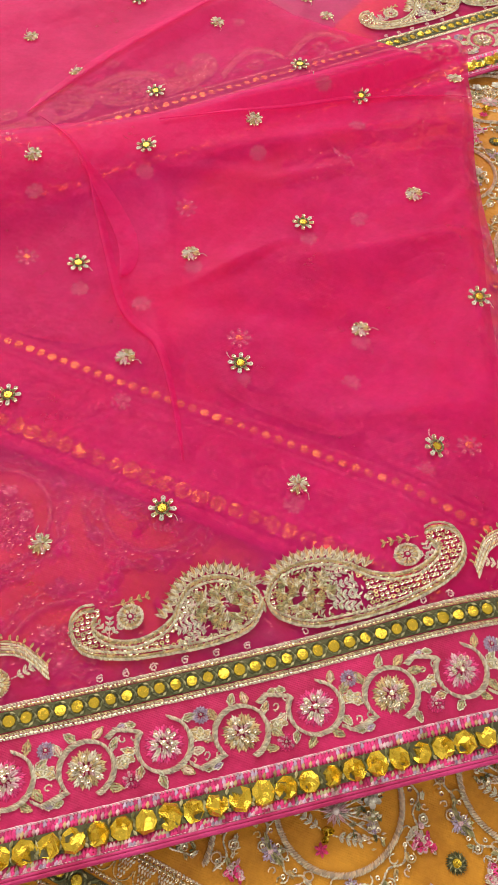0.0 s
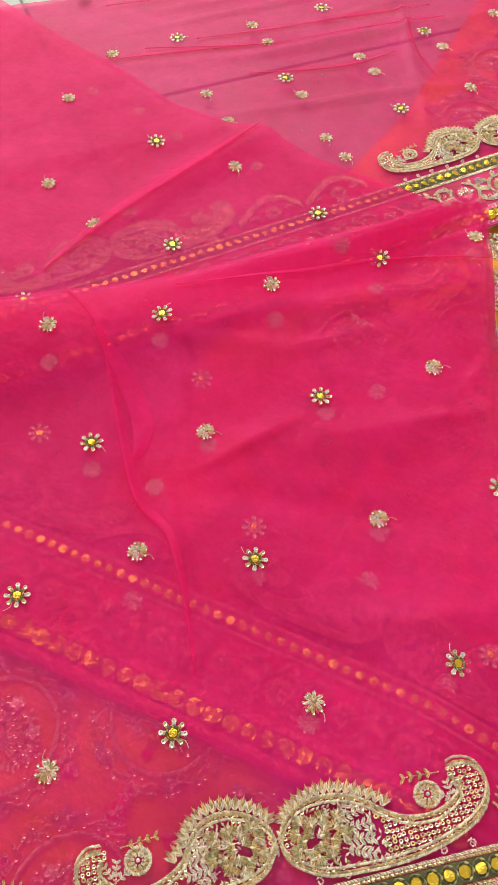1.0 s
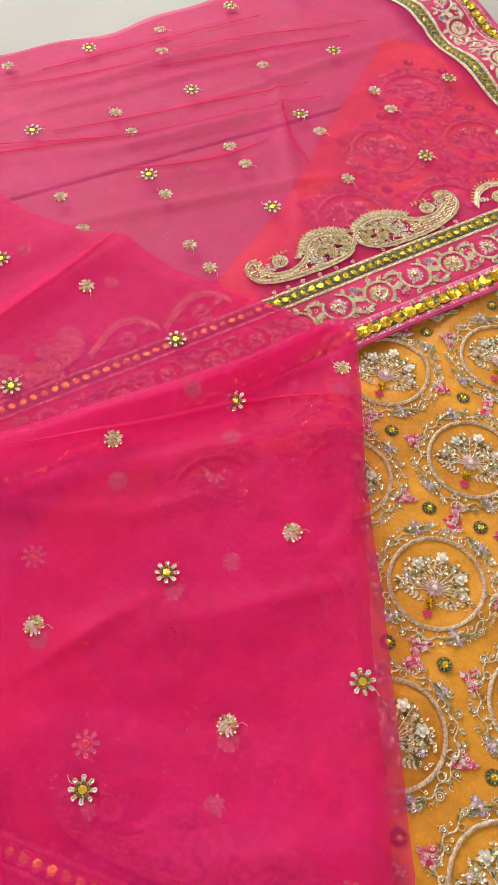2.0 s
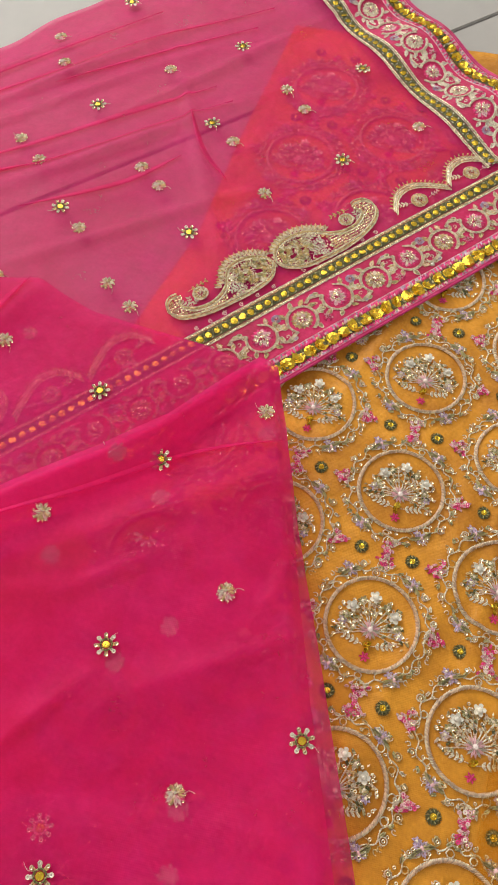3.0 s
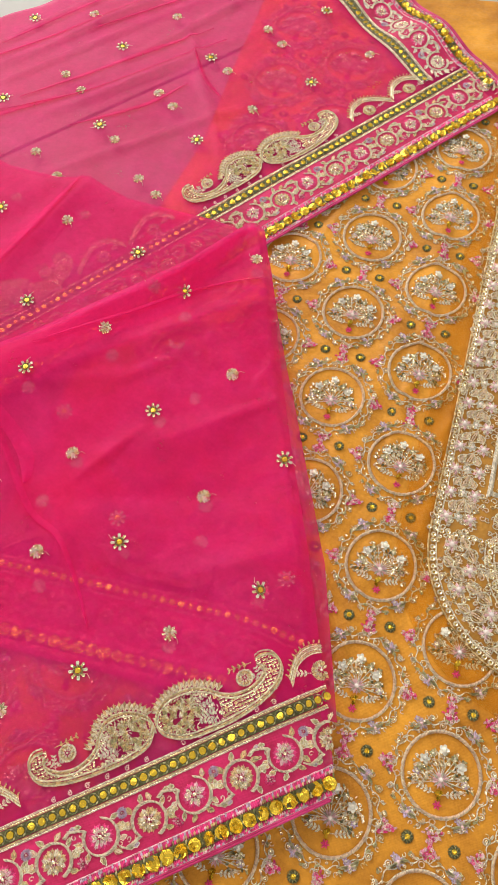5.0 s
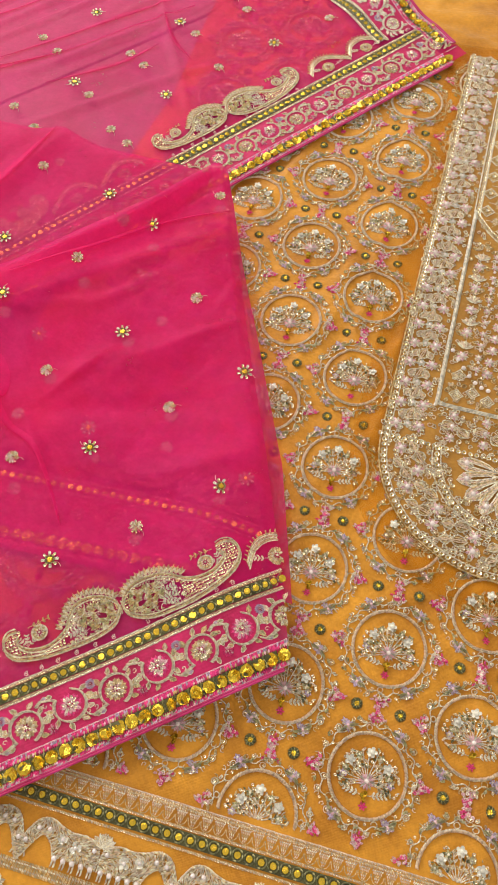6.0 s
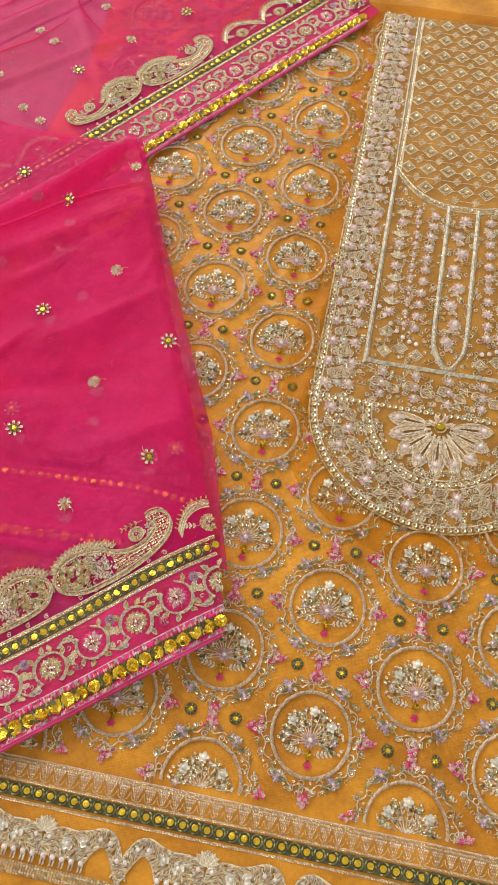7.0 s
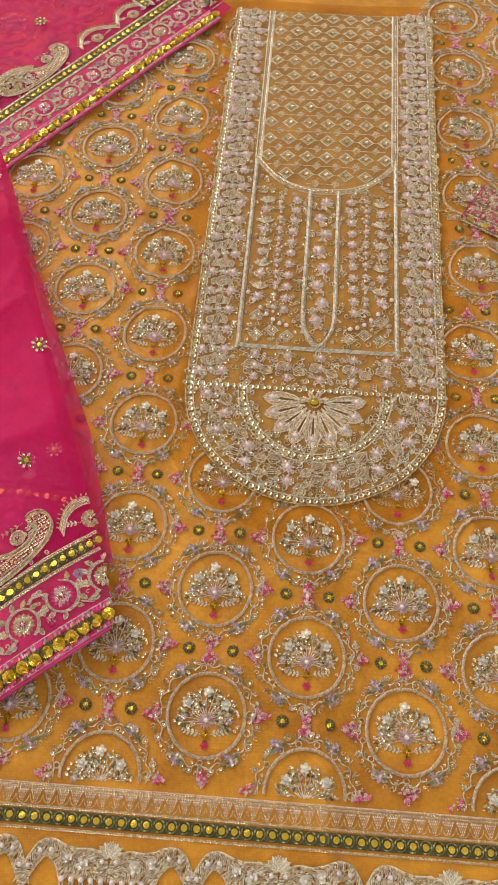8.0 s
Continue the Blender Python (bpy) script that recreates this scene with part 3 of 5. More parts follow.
    for k in range(14):
        studs.add("leaf", "blush" if k % 3 else "shell", cx, cy, 0.0068, 2 * math.pi * k / 14, 0.0006, 0.0032, 0.004)
    studs.add("pearl", "pearl", cx, cy, 0.0019, 0, 0.0016)
    tilt = rg.random()
    studs.add("foil%d" % rg.randrange(3), "foil", cx + 0.001 * (rg.random() - 0.5), -0.0140, 0.0034, tilt, 0.0008, 0.0024, 0.0035)
    if rg.random() < 0.6:
        studs.add("foil%d" % rg.randrange(3), "foil", cx + 0.0015 * (rg.random() - 0.5), -0.0178, 0.0022, tilt + 1, 0.0006, 0.0016, 0.003)
    for k in range(6):
        studs.add("leaf", "hot", cx, -0.0225, 0.0036, k * 1.05, 0.0008, 0.0030, 0.0026)
    for side in (-1, 1):
        spray.sprig(0.003 * side, -0.0145, radians(90 - 78 * side), 0.012, "pale", "pale", 4, 0.0035)
    return ring, wreath, spray, studs


def stud_stitches(seed):
    """A gold mirror in a collar of olive thread."""
    s = Stitches(seed)
    for k in range(26):
        a = 2 * math.pi * k / 26
        s.add("stitch", "olive" if k % 3 else "leaf", 0.0036 * math.cos(a), 0.0036 * math.sin(a), 0.0015, a + 0.5, 0.0003, 0.0014, 0.002)
        s.add("stitch", "olive", 0.0049 * math.cos(a), 0.0049 * math.sin(a), 0.0013, a + 0.3 * (k % 3), 0.0, 0.001)
        s.add("stitch", "olive", 0.0028 * math.cos(a), 0.0028 * math.sin(a), 0.0011, a + 1.57, 0.0006, 0.0011)
    return s


LACE_O, LACE_A = (0.213, 0.175), math.atan2(-0.036, 0.364)
LC, LS = math.cos(LACE_A), math.sin(LACE_A)


def above_lace(wx, wy):
    return (wx - LACE_O[0]) * LS * -1 + (wy - LACE_O[1]) * LC


plans = [medallion_stitches(100 + 10 * k) for k in range(4)]
stud_plan = stud_stitches(7)
stud_ring = stud_plan.mesh("collar")
mirror_meshes = []
for k in range(6):
    s = Stitches(k)
    s.add("round%d" % k, "foil", 0, 0, 1.0, 0, 0, 1.0, 0.5)
    mirror_meshes.append(s.mesh("mirror"))
big_meshes = []
for k in range(6):
    s = Stitches(k)
    s.add("foil%d" % k, "foil", 0, 0, 1.0, 0, 0, 1.0, 0.75)
    big_meshes.append(s.mesh("foil_mirror"))

rnd = random.Random(5)
front_poly = [(-0.4, -0.15), (0.295, 0.29), (0.273, 0.407), (0.238, 0.523), (0.155, 0.81), (-0.4, 0.4)]
hidden_front = inside_polygon([(-0.5, -0.25), (0.262, 0.24), (0.24, 0.40), (0.20, 0.52), (0.10, 0.78), (-0.5, 0.3)])
count = 0
STEP_I, STEP_J = (0.0755, -0.0083), (0.0074, 0.0998)
for i in range(-6, 9):
    for j in range(-3, 10):
        q = j + (0.5 if i % 2 else 0.0)
        mx, my = 0.374 + i * STEP_I[0] + q * STEP_J[0], 0.317 + i * STEP_I[1] + q * STEP_J[1]
        if i >= 3 and my > 0.55:
            mx += 0.016
        edge = float(np.interp(my, [p[1] for p in KURTA_LEFT], [p[0] for p in KURTA_LEFT]))
        lx, ly = to_yoke(mx, my)
        if mx < edge + 0.03 or mx > 0.80 or my > (1.03 if 0.33 < mx < 0.60 else 1.19) or above_lace(mx, my) < -0.012:
            continue
        if in_yoke(lx, ly, -0.035) or (mx < 0.0 and my > 0.45):
            continue
        turn = -0.075 + 0.02 * (rnd.random() - 0.5)
        place = on_kurta(mx, my, turn)
        half = above_lace(mx, my) < 0.03
        c, s0 = math.cos(turn), math.sin(turn)

        def keep(x, y, mx=mx, my=my, half=half, c=c, s0=s0):
            wx, wy = mx + c * x - s0 * y, my + s0 * x + c * y
            a, b = to_yoke(wx, wy)
            return not in_yoke(a, b, -0.002) and not (half and (y < -0.003)) and above_lace(wx, wy) > 0.004
        lots = plans[count % 4]
        count += 1
        rm = lots[0].mesh("medallion", place, keep)
        if rm is None:
            continue
        med = part("medallion", rm, kurta, "rose-gold couched ring round a beaded flower spray")
        for nm, lot in zip(("wreath", "flower_spray", "flower_heart"), lots[1:]):
            me = lot.mesh(nm, place, keep)
            if me:
                part(nm, me, med)
        # two mirror studs over each medallion
        for side in (-1, 1):
            sx, sy = mx + side * 0.0175 + 0.0037, my + 0.0499 - side * 0.002
            a, b = to_yoke(sx, sy)
            if in_yoke(a, b, 0.004) or hidden_front(sx, sy) or sx < edge + 0.01:
                continue
            st = part("mirror_stud", stud_ring, kurta)
            st.location = (sx, sy, float(h_kurta(sx, sy)) + 0.0003)
            st.rotation_euler, st.scale = (0, 0, rnd.random() * 6), (0.86, 0.86, 1.0)
            mi = part("mirror", big_meshes[rnd.randrange(6)], st)
            mi.scale = (0.0028, 0.0026, 0.0018)
            mi.location = (0, 0, 0.0004)
            mi.rotation_euler = (0.12 * (rnd.random() - 0.5), 0.12 * (rnd.random() - 0.5), rnd.random() * 6)


# hem lace, mirror ribbon and a row of simplified elephants across the kurta
def lace_world(x, y, z):
    wx, wy = LACE_O[0] + x * LC + y * LS, LACE_O[1] + x * LS - y * LC
    return wx, wy, z + h_kurta(wx, wy) + 0.0004


S0, S1 = -0.26, 0.62
lace = Stitches(31)
for d in (0.0, 0.0024, 0.0150, 0.0292):
    lace.run([(S0, d), (S1, d)], "gold" if d else "rose", 0.0011, 0.0017, 0.3)
    lace.run([(S0, d + 0.0009), (S1, d + 0.0009)], "sequin", 0.0009, 0.0021, kind="sequin")
s = S0
while s < S1:
    for k in range(5):
        hw = 0.0040 * (1 - k / 5.5)
        lace.run([(s - hw, 0.0050 + 0.0018 * k), (s + hw, 0.0050 + 0.0018 * k)], ("pale", "rose", "gold")[k % 3], 0.0011, 0.0014, 1.2 if k % 2 else -1.2, 0.0003, 0.0012)
    lace.run(arc(s, 0.0085, 0.0046, 180, 0, 10, 1.2), "gold", 0.0009, 0.0012)
    s += 0.0100
part("hem_lace", lace.mesh("hem_lace", lace_world), kurta, "rose-gold lace of small pointed hearts")


def strip_mesh(name, s0, s1, d0, d1, place, mat, lift, n=160):
    ss = np.repeat(np.linspace(s0, s1, n), 2)
    dd = np.tile([d0, d1], n)
    v = np.stack(place(ss, dd, 0 * ss + lift), 1)
    return finish_mesh(name, v, [(2 * k, 2 * k + 2, 2 * k + 3, 2 * k + 1) for k in range(n - 1)], [mat], smooth=True)


ribbon = part("mirror_ribbon", strip_mesh("mirror_ribbon", S0, S1, 0.0175, 0.0272, lace_world, GREEN_GROUND, 0.0003), kurta, "olive ribbon set with small gold mirrors")
collars = Stitches(33)
s = S0
while s < S1:
    for k in range(14):
        a = 2 * math.pi * k / 14
        collars.add("stitch", "olive" if k % 4 else "leaf", s + 0.0039 * math.cos(a), 0.0223 + 0.0041 * math.sin(a), 0.0016, a + 1.3, 0.0004, 0.0014, 0.002)
    mi = part("mirror", mirror_meshes[rnd.randrange(6)], ribbon)
    wx, wy, wz = lace_world(s, 0.0223, 0.0)
    mi.location, mi.scale = (wx, wy, float(wz) + 0.0006), (0.0029, 0.0028, 0.0029)
    mi.rotation_euler = (0.2 * (rnd.random() - 0.5), 0.2 * (rnd.random() - 0.5), rnd.random() * 6)
    s += 0.0091
part("collar_stitching", collars.mesh("collar_stitching", lace_world), ribbon)


def elephant_stitches(flip, seed):
    """A simplified embroidered elephant: a plain hump with a curled trunk, pearls on it."""
    st = Stitches(seed)
    f = -1 if flip else 1
    outline = soft_line([(-0.029, 0.060), (-0.029, 0.050), (-0.025, 0.043), (-0.016, 0.0405), (-0.006, 0.041), (0.003, 0.039), (0.012, 0.036), (0.021, 0.038), (0.027, 0.046), (0.032, 0.057), (0.036, 0.066)], 60)
    inner = soft_line([(0.004, 0.060), (0.008, 0.052), (0.015, 0.047), (0.021, 0.053), (0.026, 0.062), (0.029, 0.068)], 30)
    poly = inside_polygon([*outline, *inner[::-1]])
    rg = random.Random(seed)
    rows = np.arange(0.036, 0.068, 0.0009)
    for d in rows:
        for sx in np.arange(-0.03, 0.031, 0.0014):
            px = sx + 0.0006 * rg.random()
            if poly(px, d) and rg.random() < 0.8:
                st.add("stitch", rg.choice(("pale", "gold", "pale", "rose")), px * f, d, 0.0017, 0.6 + 1.4 * math.sin(90 * px + 140 * d) + 0.8 * rg.random(), 0.0002 + 0.0006 * rg.random(), 0.0014, 0.0022)
    for p in (outline, inner):
        st.run([(a * f, b) for a, b in p], "pale", 0.0013, 0.0014, 0.6, 0.0004)
    for px in (-0.026, -0.019, -0.012, -0.005, 0.002):
        for o in (-0.0011, 0.0011):
            st.run([((px + o) * f, 0.058), ((px + o) * f, 0.067)], "pale", 0.0014, 0.0013, 0.5, 0.0003, high=0.002)
        st.add("pearl", "pearl", px * f, 0.0605, 0.0021, 0, 0.001)
    for px, d in ((0.012, 0.043), (0.020, 0.044), (0.027, 0.054), (-0.025, 0.048)):
        st.add("pearl", "pearl", px * f, d, 0.0019, 0, 0.001)
    for k in range(7):
        st.edged_leaf(-0.029 * f, 0.044, 0.0085, radians(-90 + 26 * (k - 3)), rg.choice(("pale", "gold")), "pale")
    for px, d, r in ((-0.011, 0.050, 0.0045), (0.0, 0.047, 0.0036)):
        for k in range(5):
            st.add("petal", "shell", px * f, d, r, 1.257 * k + rg.random(), 0.0012, r * 1.1, 0.003)
        st.add("pearl", "pearl", px * f, d, 0.0015, 0, 0.0016)
    return st


elephants = [elephant_stitches(False, 61), elephant_stitches(True, 62)]
s, k = S0 + 0.02, 0
while s < S1:
    def elephant_place(x, y, z, s=s):
        return lace_world(x + s, y, z)
    part("elephant_motif", elephants[k % 2].mesh("elephant_motif", elephant_place), kurta, "simplified pale gold embroidered elephant with pearls")
    k += 1
    s += 0.060
base_row = Stitches(71)
for d in np.arange(0.0685, 0.0765, 0.0014):
    base_row.run([(S0, d), (S1, d)], "gold" if int(d * 1e4) % 3 else "pale", 0.0014, 0.0021, 0.5)
s = S0
while s < S1:
    base_row.floret(s, 0.086, 0.0055, "pale", "shell", 6, s * 50)
    base_row.add("bead", "turquoise", s + 0.02, 0.090, 0.0022, 0, 0.0006)
    base_row.run(arc(s + 0.02, 0.09, 0.010, 180, 360, 14, -1), "gold", 0.0012, 0.0015)
    s += 0.041
part("gold_braid", base_row.mesh("gold_braid", lace_world), kurta, "gold braid row with small flowers")

# ---- the yoke ----
sheer_line = [(-YW - 0.022, YTOP + 0.02)] + arc(0, 0, YW + 0.026, 180, 360, 40, 1.0) + [(YW + 0.020, YTOP + 0.02)]


def yoke_sheet(name, outline, lift, mat, n=90):
    """A flat piece cut to an outline that is symmetric in its rows."""
    p = arr(outline)
    half = len(p) // 2
    left, right = p[:half + 1], p[half:][::-1]
    ys = np.concatenate([np.linspace(p[:, 1].min() + 1e-5, 0, 30), np.linspace(0.004, YTOP, 70)])
    ys[-1] = p[:, 1].max()
    vs, m = [], 40
    for yy in ys:
        xl = np.interp(yy, left[::-1, 1], left[::-1, 0])
        xr = np.interp(yy, right[::-1, 1], right[::-1, 0])
        for q in np.linspace(0, 1, m):
            vs.append((xl + q * (xr - xl), yy))
    vs = arr(vs)
    v = np.stack(yoke_world(vs[:, 0], vs[:, 1], 0 * vs[:, 0] + lift), 1)
    return finish_mesh(name, v, grid_faces(m, len(ys)), [mat], smooth=True)


yoke_net = part("net_backing", yoke_sheet("net_backing", sheer_line, -0.0012, SHEER_MUSTARD), kurta, "sheer mustard net under the yoke")
yoke = part("yoke", yoke_sheet("yoke", yoke_outline(0), 0.0, SHADED_MUSTARD), kurta, "neck panel crusted with gold zari, sequins and pearls")


def yoke_part(name, st, label=""):
    return part(name, st.mesh(name, yoke_world, lambda a, b: in_yoke(a, b, 0.004)), yoke, label)


edge = Stitches(201)
for g, m in ((-0.0010, "gold"), (-0.0080, "pale")):
    edge.run(yoke_outline(g, 80), m, 0.0015, 0.0017, 0.5, 0.0004)
edge.run(yoke_outline(-0.0045, 80), "sequin", 0.0027, 0.0058, 0, 0.0006, kind="sequin")
edge.run(yoke_outline(-0.0045, 80), "foil", 0.0010, 0.0058, 0, 0.0006, kind="round1")
edge.run([(-YW, 0.0), (YW, 0.0)], "sequin", 0.0026, 0.0056, 0, 0.0005, kind="sequin")
edge.run([(-YW, 0.0), (YW, 0.0)], "foil", 0.0010, 0.0056, 0, 0.0007, kind="round2")
for sx in (-1, 1):
    edge.run([(sx * 0.074, 0.295), (sx * 0.0755, YTOP)], "sequin", 0.0022, 0.0046, 0, 0.0004, kind="sequin")
    for o in (-0.003, 0.003):
        edge.run([(sx * 0.0745 + o, 0.295), (sx * 0.0757 + o, YTOP)], "pale", 0.0015, 0.0016, 0.7, 0.0003)
neck = soft_line([(-0.076, 0.296), (-0.05, 0.266), (-0.02, 0.252), (0.02, 0.252), (0.05, 0.266), (0.076, 0.296)], 60)
edge.run(neck, "sequin", 0.0024, 0.005, 0, 0.0004, kind="sequin")
for o in (-0.0034, 0.0034):
    edge.run([(a, b + o) for a, b in neck], "pale", 0.0014, 0.0016, 0.6, 0.0003)
edge.run([(-YW + 0.003, YTOP - 0.002), (YW - 0.003, YTOP - 0.002)], "gold", 0.0015, 0.0016, 0.8)
yoke_part("edging", edge, "gold sequin chain edging")

def neck_line(a):
    return float(np.interp(abs(a), [0, 0.02, 0.05, 0.076], [0.252, 0.252, 0.266, 0.296]))


fill = Stitches(202)


def filigree(st, inside, box, count, mats):
    """Small couched loops lying close together, sequins between them."""
    r = st.rng
    for k in range(count):
        a, b = box[0] + (box[2] - box[0]) * r.random(), box[1] + (box[3] - box[1]) * r.random()
        if inside(a, b):
            turn, size = 360 * r.random(), 0.0016 + 0.0018 * r.random()
            st.run(curl(a, b, size * 0.35, size, turn, turn + 330, 12), mats[int(r.random() * len(mats))], 0.0012, 0.0014, 0.2, 0.0003, 0.0012, high=0.0022)
            if k % 3 == 0:
                st.add("sequin", "sequin", a + 0.003 * (r.random() - 0.5), b + 0.003 * (r.random() - 0.5), 0.0015, 0, 0.0006)


filigree(fill, lambda a, b: abs(a) > 0.079 and b > 0.04 or (0 < b < 0.044), (-YW, 0, YW, YTOP), 4300, ("gold", "pale", "rose", "pale"))
filigree(fill, lambda a, b: in_yoke(a, b, -0.008) and b < -0.003 and math.hypot(a, b) > 0.055, (-YW, -YW, YW, 0), 1700, ("gold", "pale", "rose", "pale"))
yoke_part("zari_fill", fill, "dense pale gold couching")
fill = Stitches(203)
filigree(fill, lambda a, b: abs(a) < 0.072 and 0.05 < b < neck_line(a) - 0.005, (-0.075, 0.045, 0.075, 0.29), 900, ("gold", "gold", "rose", "pale"))
yoke_part("placket_fill", fill)

studs = Stitches(204)


def pearl_flower(st, a, b, r=0.0026, petals=9):
    for k in range(petals):
        st.add("leaf", "blush" if k % 2 else "pale", a, b, r * 2.0, 2 * math.pi * k / petals, 0.0008, r * 1.5, r * 1.1)
    st.add("pearl", "pearl", a, b, r * 0.72, 0, 0.0014)


def zari_leaf(st, a, b, length, turn):
    """A plump leaf: rows of rose couching inside a pale corded rim."""
    c, s = math.cos(turn), math.sin(turn)
    for wd, mat, z in ((0.36, "pale", 0.0012), (0.22, "gold", 0.0008), (0.07, "rose", 0.0012)):
        for side in (1, -1):
            pts = soft_line([(0.0, 0.0), (0.3 * length, wd * side * length), (0.65 * length, 0.85 * wd * side * length), (length, 0.0)], 12)
            st.run([(a + c * u - s * v, b + s * u + c * v) for u, v in pts], mat, 0.0012, 0.0013, 0.5 * side, z, 0.0014, high=0.0022)


for sx in (-1, 1):
    b, k = 0.015, 0
    while b < YTOP - 0.006:
        c0 = sx * 0.0985
        if k % 2 == 0:
            pearl_flower(studs, c0 - 0.0105, b, 0.0033)
            pearl_flower(studs, c0 + 0.0105, b + 0.001, 0.0033)
            studs.floret(c0, b + 0.002, 0.0050, "shell", "pearl", 6, b * 40)
        else:
            zari_leaf(studs, c0 - 0.002, b - 0.006, 0.0145, 1.57 + 0.3 * sx)
            for q in (-1, 1):
                zari_leaf(studs, c0 + q * 0.009, b - 0.004, 0.0095, 1.57 + q * 0.5)
        b += 0.0118
        k += 1
for k in range(9):
    a = -0.062 + 0.0155 * k
    zari_leaf(studs, a - 0.006, 0.022, 0.0125, 0.5 * (-1) ** k)
    if k % 2 == 0:
        for q in (0.012, 0.024, 0.036):
            pearl_flower(studs, a + 0.004, q, 0.0027)
# rounded end: arcs of pearls and leaves round a large petalled flower
for r, n, off in ((0.100, 15, 0.0), (0.086, 13, 0.5)):
    for k in range(n):
        a = radians(180 + 180 * (k + 0.5) / n)
        ax, ay = r * math.cos(a), r * math.sin(a) / 1.04
        if (k + (0 if off else 1)) % 2:
            pearl_flower(studs, ax, ay, 0.0034)
        else:
            zari_leaf(studs, ax, ay, 0.0145, a + 1.57 + 0.5)
            zari_leaf(studs, ax, ay, 0.011, a - 1.0)
yoke_part("pearl_work", studs, "blush pearls in thread petals")
fan = Stitches(205)
fan.run(arc(0, -0.002, 0.067, 180, 360, 40, 1.02), "sequin", 0.0027, 0.0056, 0, 0.0006, kind="sequin")
fan.run(arc(0, -0.002, 0.067, 180, 360, 40, 1.02), "foil", 0.0010, 0.0056, 0, 0.0009, kind="round3")
for o in (0.063, 0.071):
    fan.run(arc(0, -0.002, o, 180, 360, 40, 1.02), "pale", 0.0014, 0.0016, 0.6, 0.0005)
for k in range(9):
    a = radians(176 + 188 * k / 8)
    c, s = math.cos(a), math.sin(a)

    def out(u, v):
        return u * c - v * s, -0.013 + u * s + v * c
    for wd, m in ((0.0072, "pale"), (0.0056, "gold"), (0.0038, "rose"), (0.0020, "pale")):
        for side in (-1, 1):
            fan.run(soft_line([out(0.010, 0), out(0.020, side * wd * 0.75), out(0.034, side * wd), out(0.043, side * wd * 0.6), out(0.047, 0)], 24), m, 0.0016, 0.0016, 0.5 * side, 0.0006 + 0.12 * (0.0072 - wd))
    px, py = out(0.039, 0)
    pearl_flower(fan, px, py, 0.0035)
for k in range(4):
    a = radians(20 + 140 * k / 3)
    fan.add("leaf", "rose", 0.004 * math.cos(a), -0.013 + 0.004 * math.sin(a), 0.010, a, 0.0012, 0.010, 0.005)
fan.add("round4", "foil", 0, -0.013, 0.0044, 0, 0.0024, 0.0036, 0.004)
fan.run(arc(0, -0.013, 0.0053, 0, 360, 20), "gold", 0.0014, 0.0014, 0.8, 0.0018)
yoke_part("fan_flower", fan, "large gold petalled flower with a mirror heart")

grid = Stitches(206)


for row in range(12):
    b = YTOP - 0.012 - 0.0265 * row
    for k in range(-3, 4):
        a = k * 0.0215
        hw, hh = 0.0080, 0.0082
        if abs(a) < 0.068 and b - hh > neck_line(a) + 0.003:
            for q in (1.0, 0.66):
                grid.run([(a - hw * q, b), (a, b + hh * q), (a + hw * q, b), (a, b - hh * q), (a - hw * q, b)], "pale" if q == 1 else "gold", 0.0014, 0.0013, 0.4, 0.0004, 0.0015)
            grid.add("sequin", "sequin", a, b, 0.0026, 0, 0.0006)
            grid.add("bead", "shell", a, b, 0.0010, 0, 0.0009)
            for q in (-1, 1):
                grid.run([(a + q * hw, b), (a + q * 0.0107, b)], "gold", 0.0011, 0.0012)
        da, db = a + 0.01075, b - 0.01325
        if abs(da) < 0.070 and db - 0.004 > neck_line(da) + 0.003:
            for q in range(30):
                grid.add("stitch", "rose" if q % 2 else "gold", da + 0.0040 * math.cos(q * 2.4) * math.sqrt(q / 30), db + 0.0050 * math.sin(q * 2.4) * math.sqrt(q / 30), 0.0014, q, 0.0003)
            for q in (-1, 1):
                grid.run([(da + q * 0.0045, db), (da + q * 0.0107, db)], "rose", 0.0012, 0.0013)
                grid.run([(da, db + q * 0.005), (da + 0.003 * q, db + q * 0.0085)], "gold", 0.0010, 0.0013)
yoke_part("diamond_lattice", grid, "diamond lattice in gold thread")

bib = Stitches(207)
for sx in (-1, 1):
    for k in range(12):
        b = 0.236 - 0.0145 * k
        if b > 0.078:
            pearl_flower(bib, sx * (0.0285 + 0.0006 * k), b, 0.0030)
            pearl_flower(bib, sx * 0.0450, b + 0.003, 0.0022, 7)
            bib.add("bead", "pearl", sx * 0.0448, b - 0.003, 0.0017, 0, 0.0008)
        if k % 2 == 0 and b > 0.1:
            for q in range(5):
                bib.add("leaf", "rose" if q % 2 else "pale", sx * 0.060, b - 0.004, 0.010, radians(30 + 30 * q), 0.0007, 0.007, 0.005)
            pearl_flower(bib, sx * 0.061, b - 0.014, 0.0032)
    for k in range(7):
        u = k / 6
        bib.add("bead", "pearl", sx * (0.071 - 0.040 * u), 0.110 - 0.038 * math.sin(u * 1.5), 0.0024, 0, 0.0009)
    for a, b in ((0.060, 0.083), (0.045, 0.066), (0.060, 0.060), (0.030, 0.060)):
        for q in (1.0, 0.6):
            h = 0.0066 * q
            bib.run([(sx * (a - h), b), (sx * a, b + h), (sx * (a + h), b), (sx * a, b - h), (sx * (a - h), b)], "pale", 0.0013, 0.0014, 0.4, 0.0004)
        bib.add("sequin", "sequin", sx * a, b, 0.0022, 0, 0.0006)
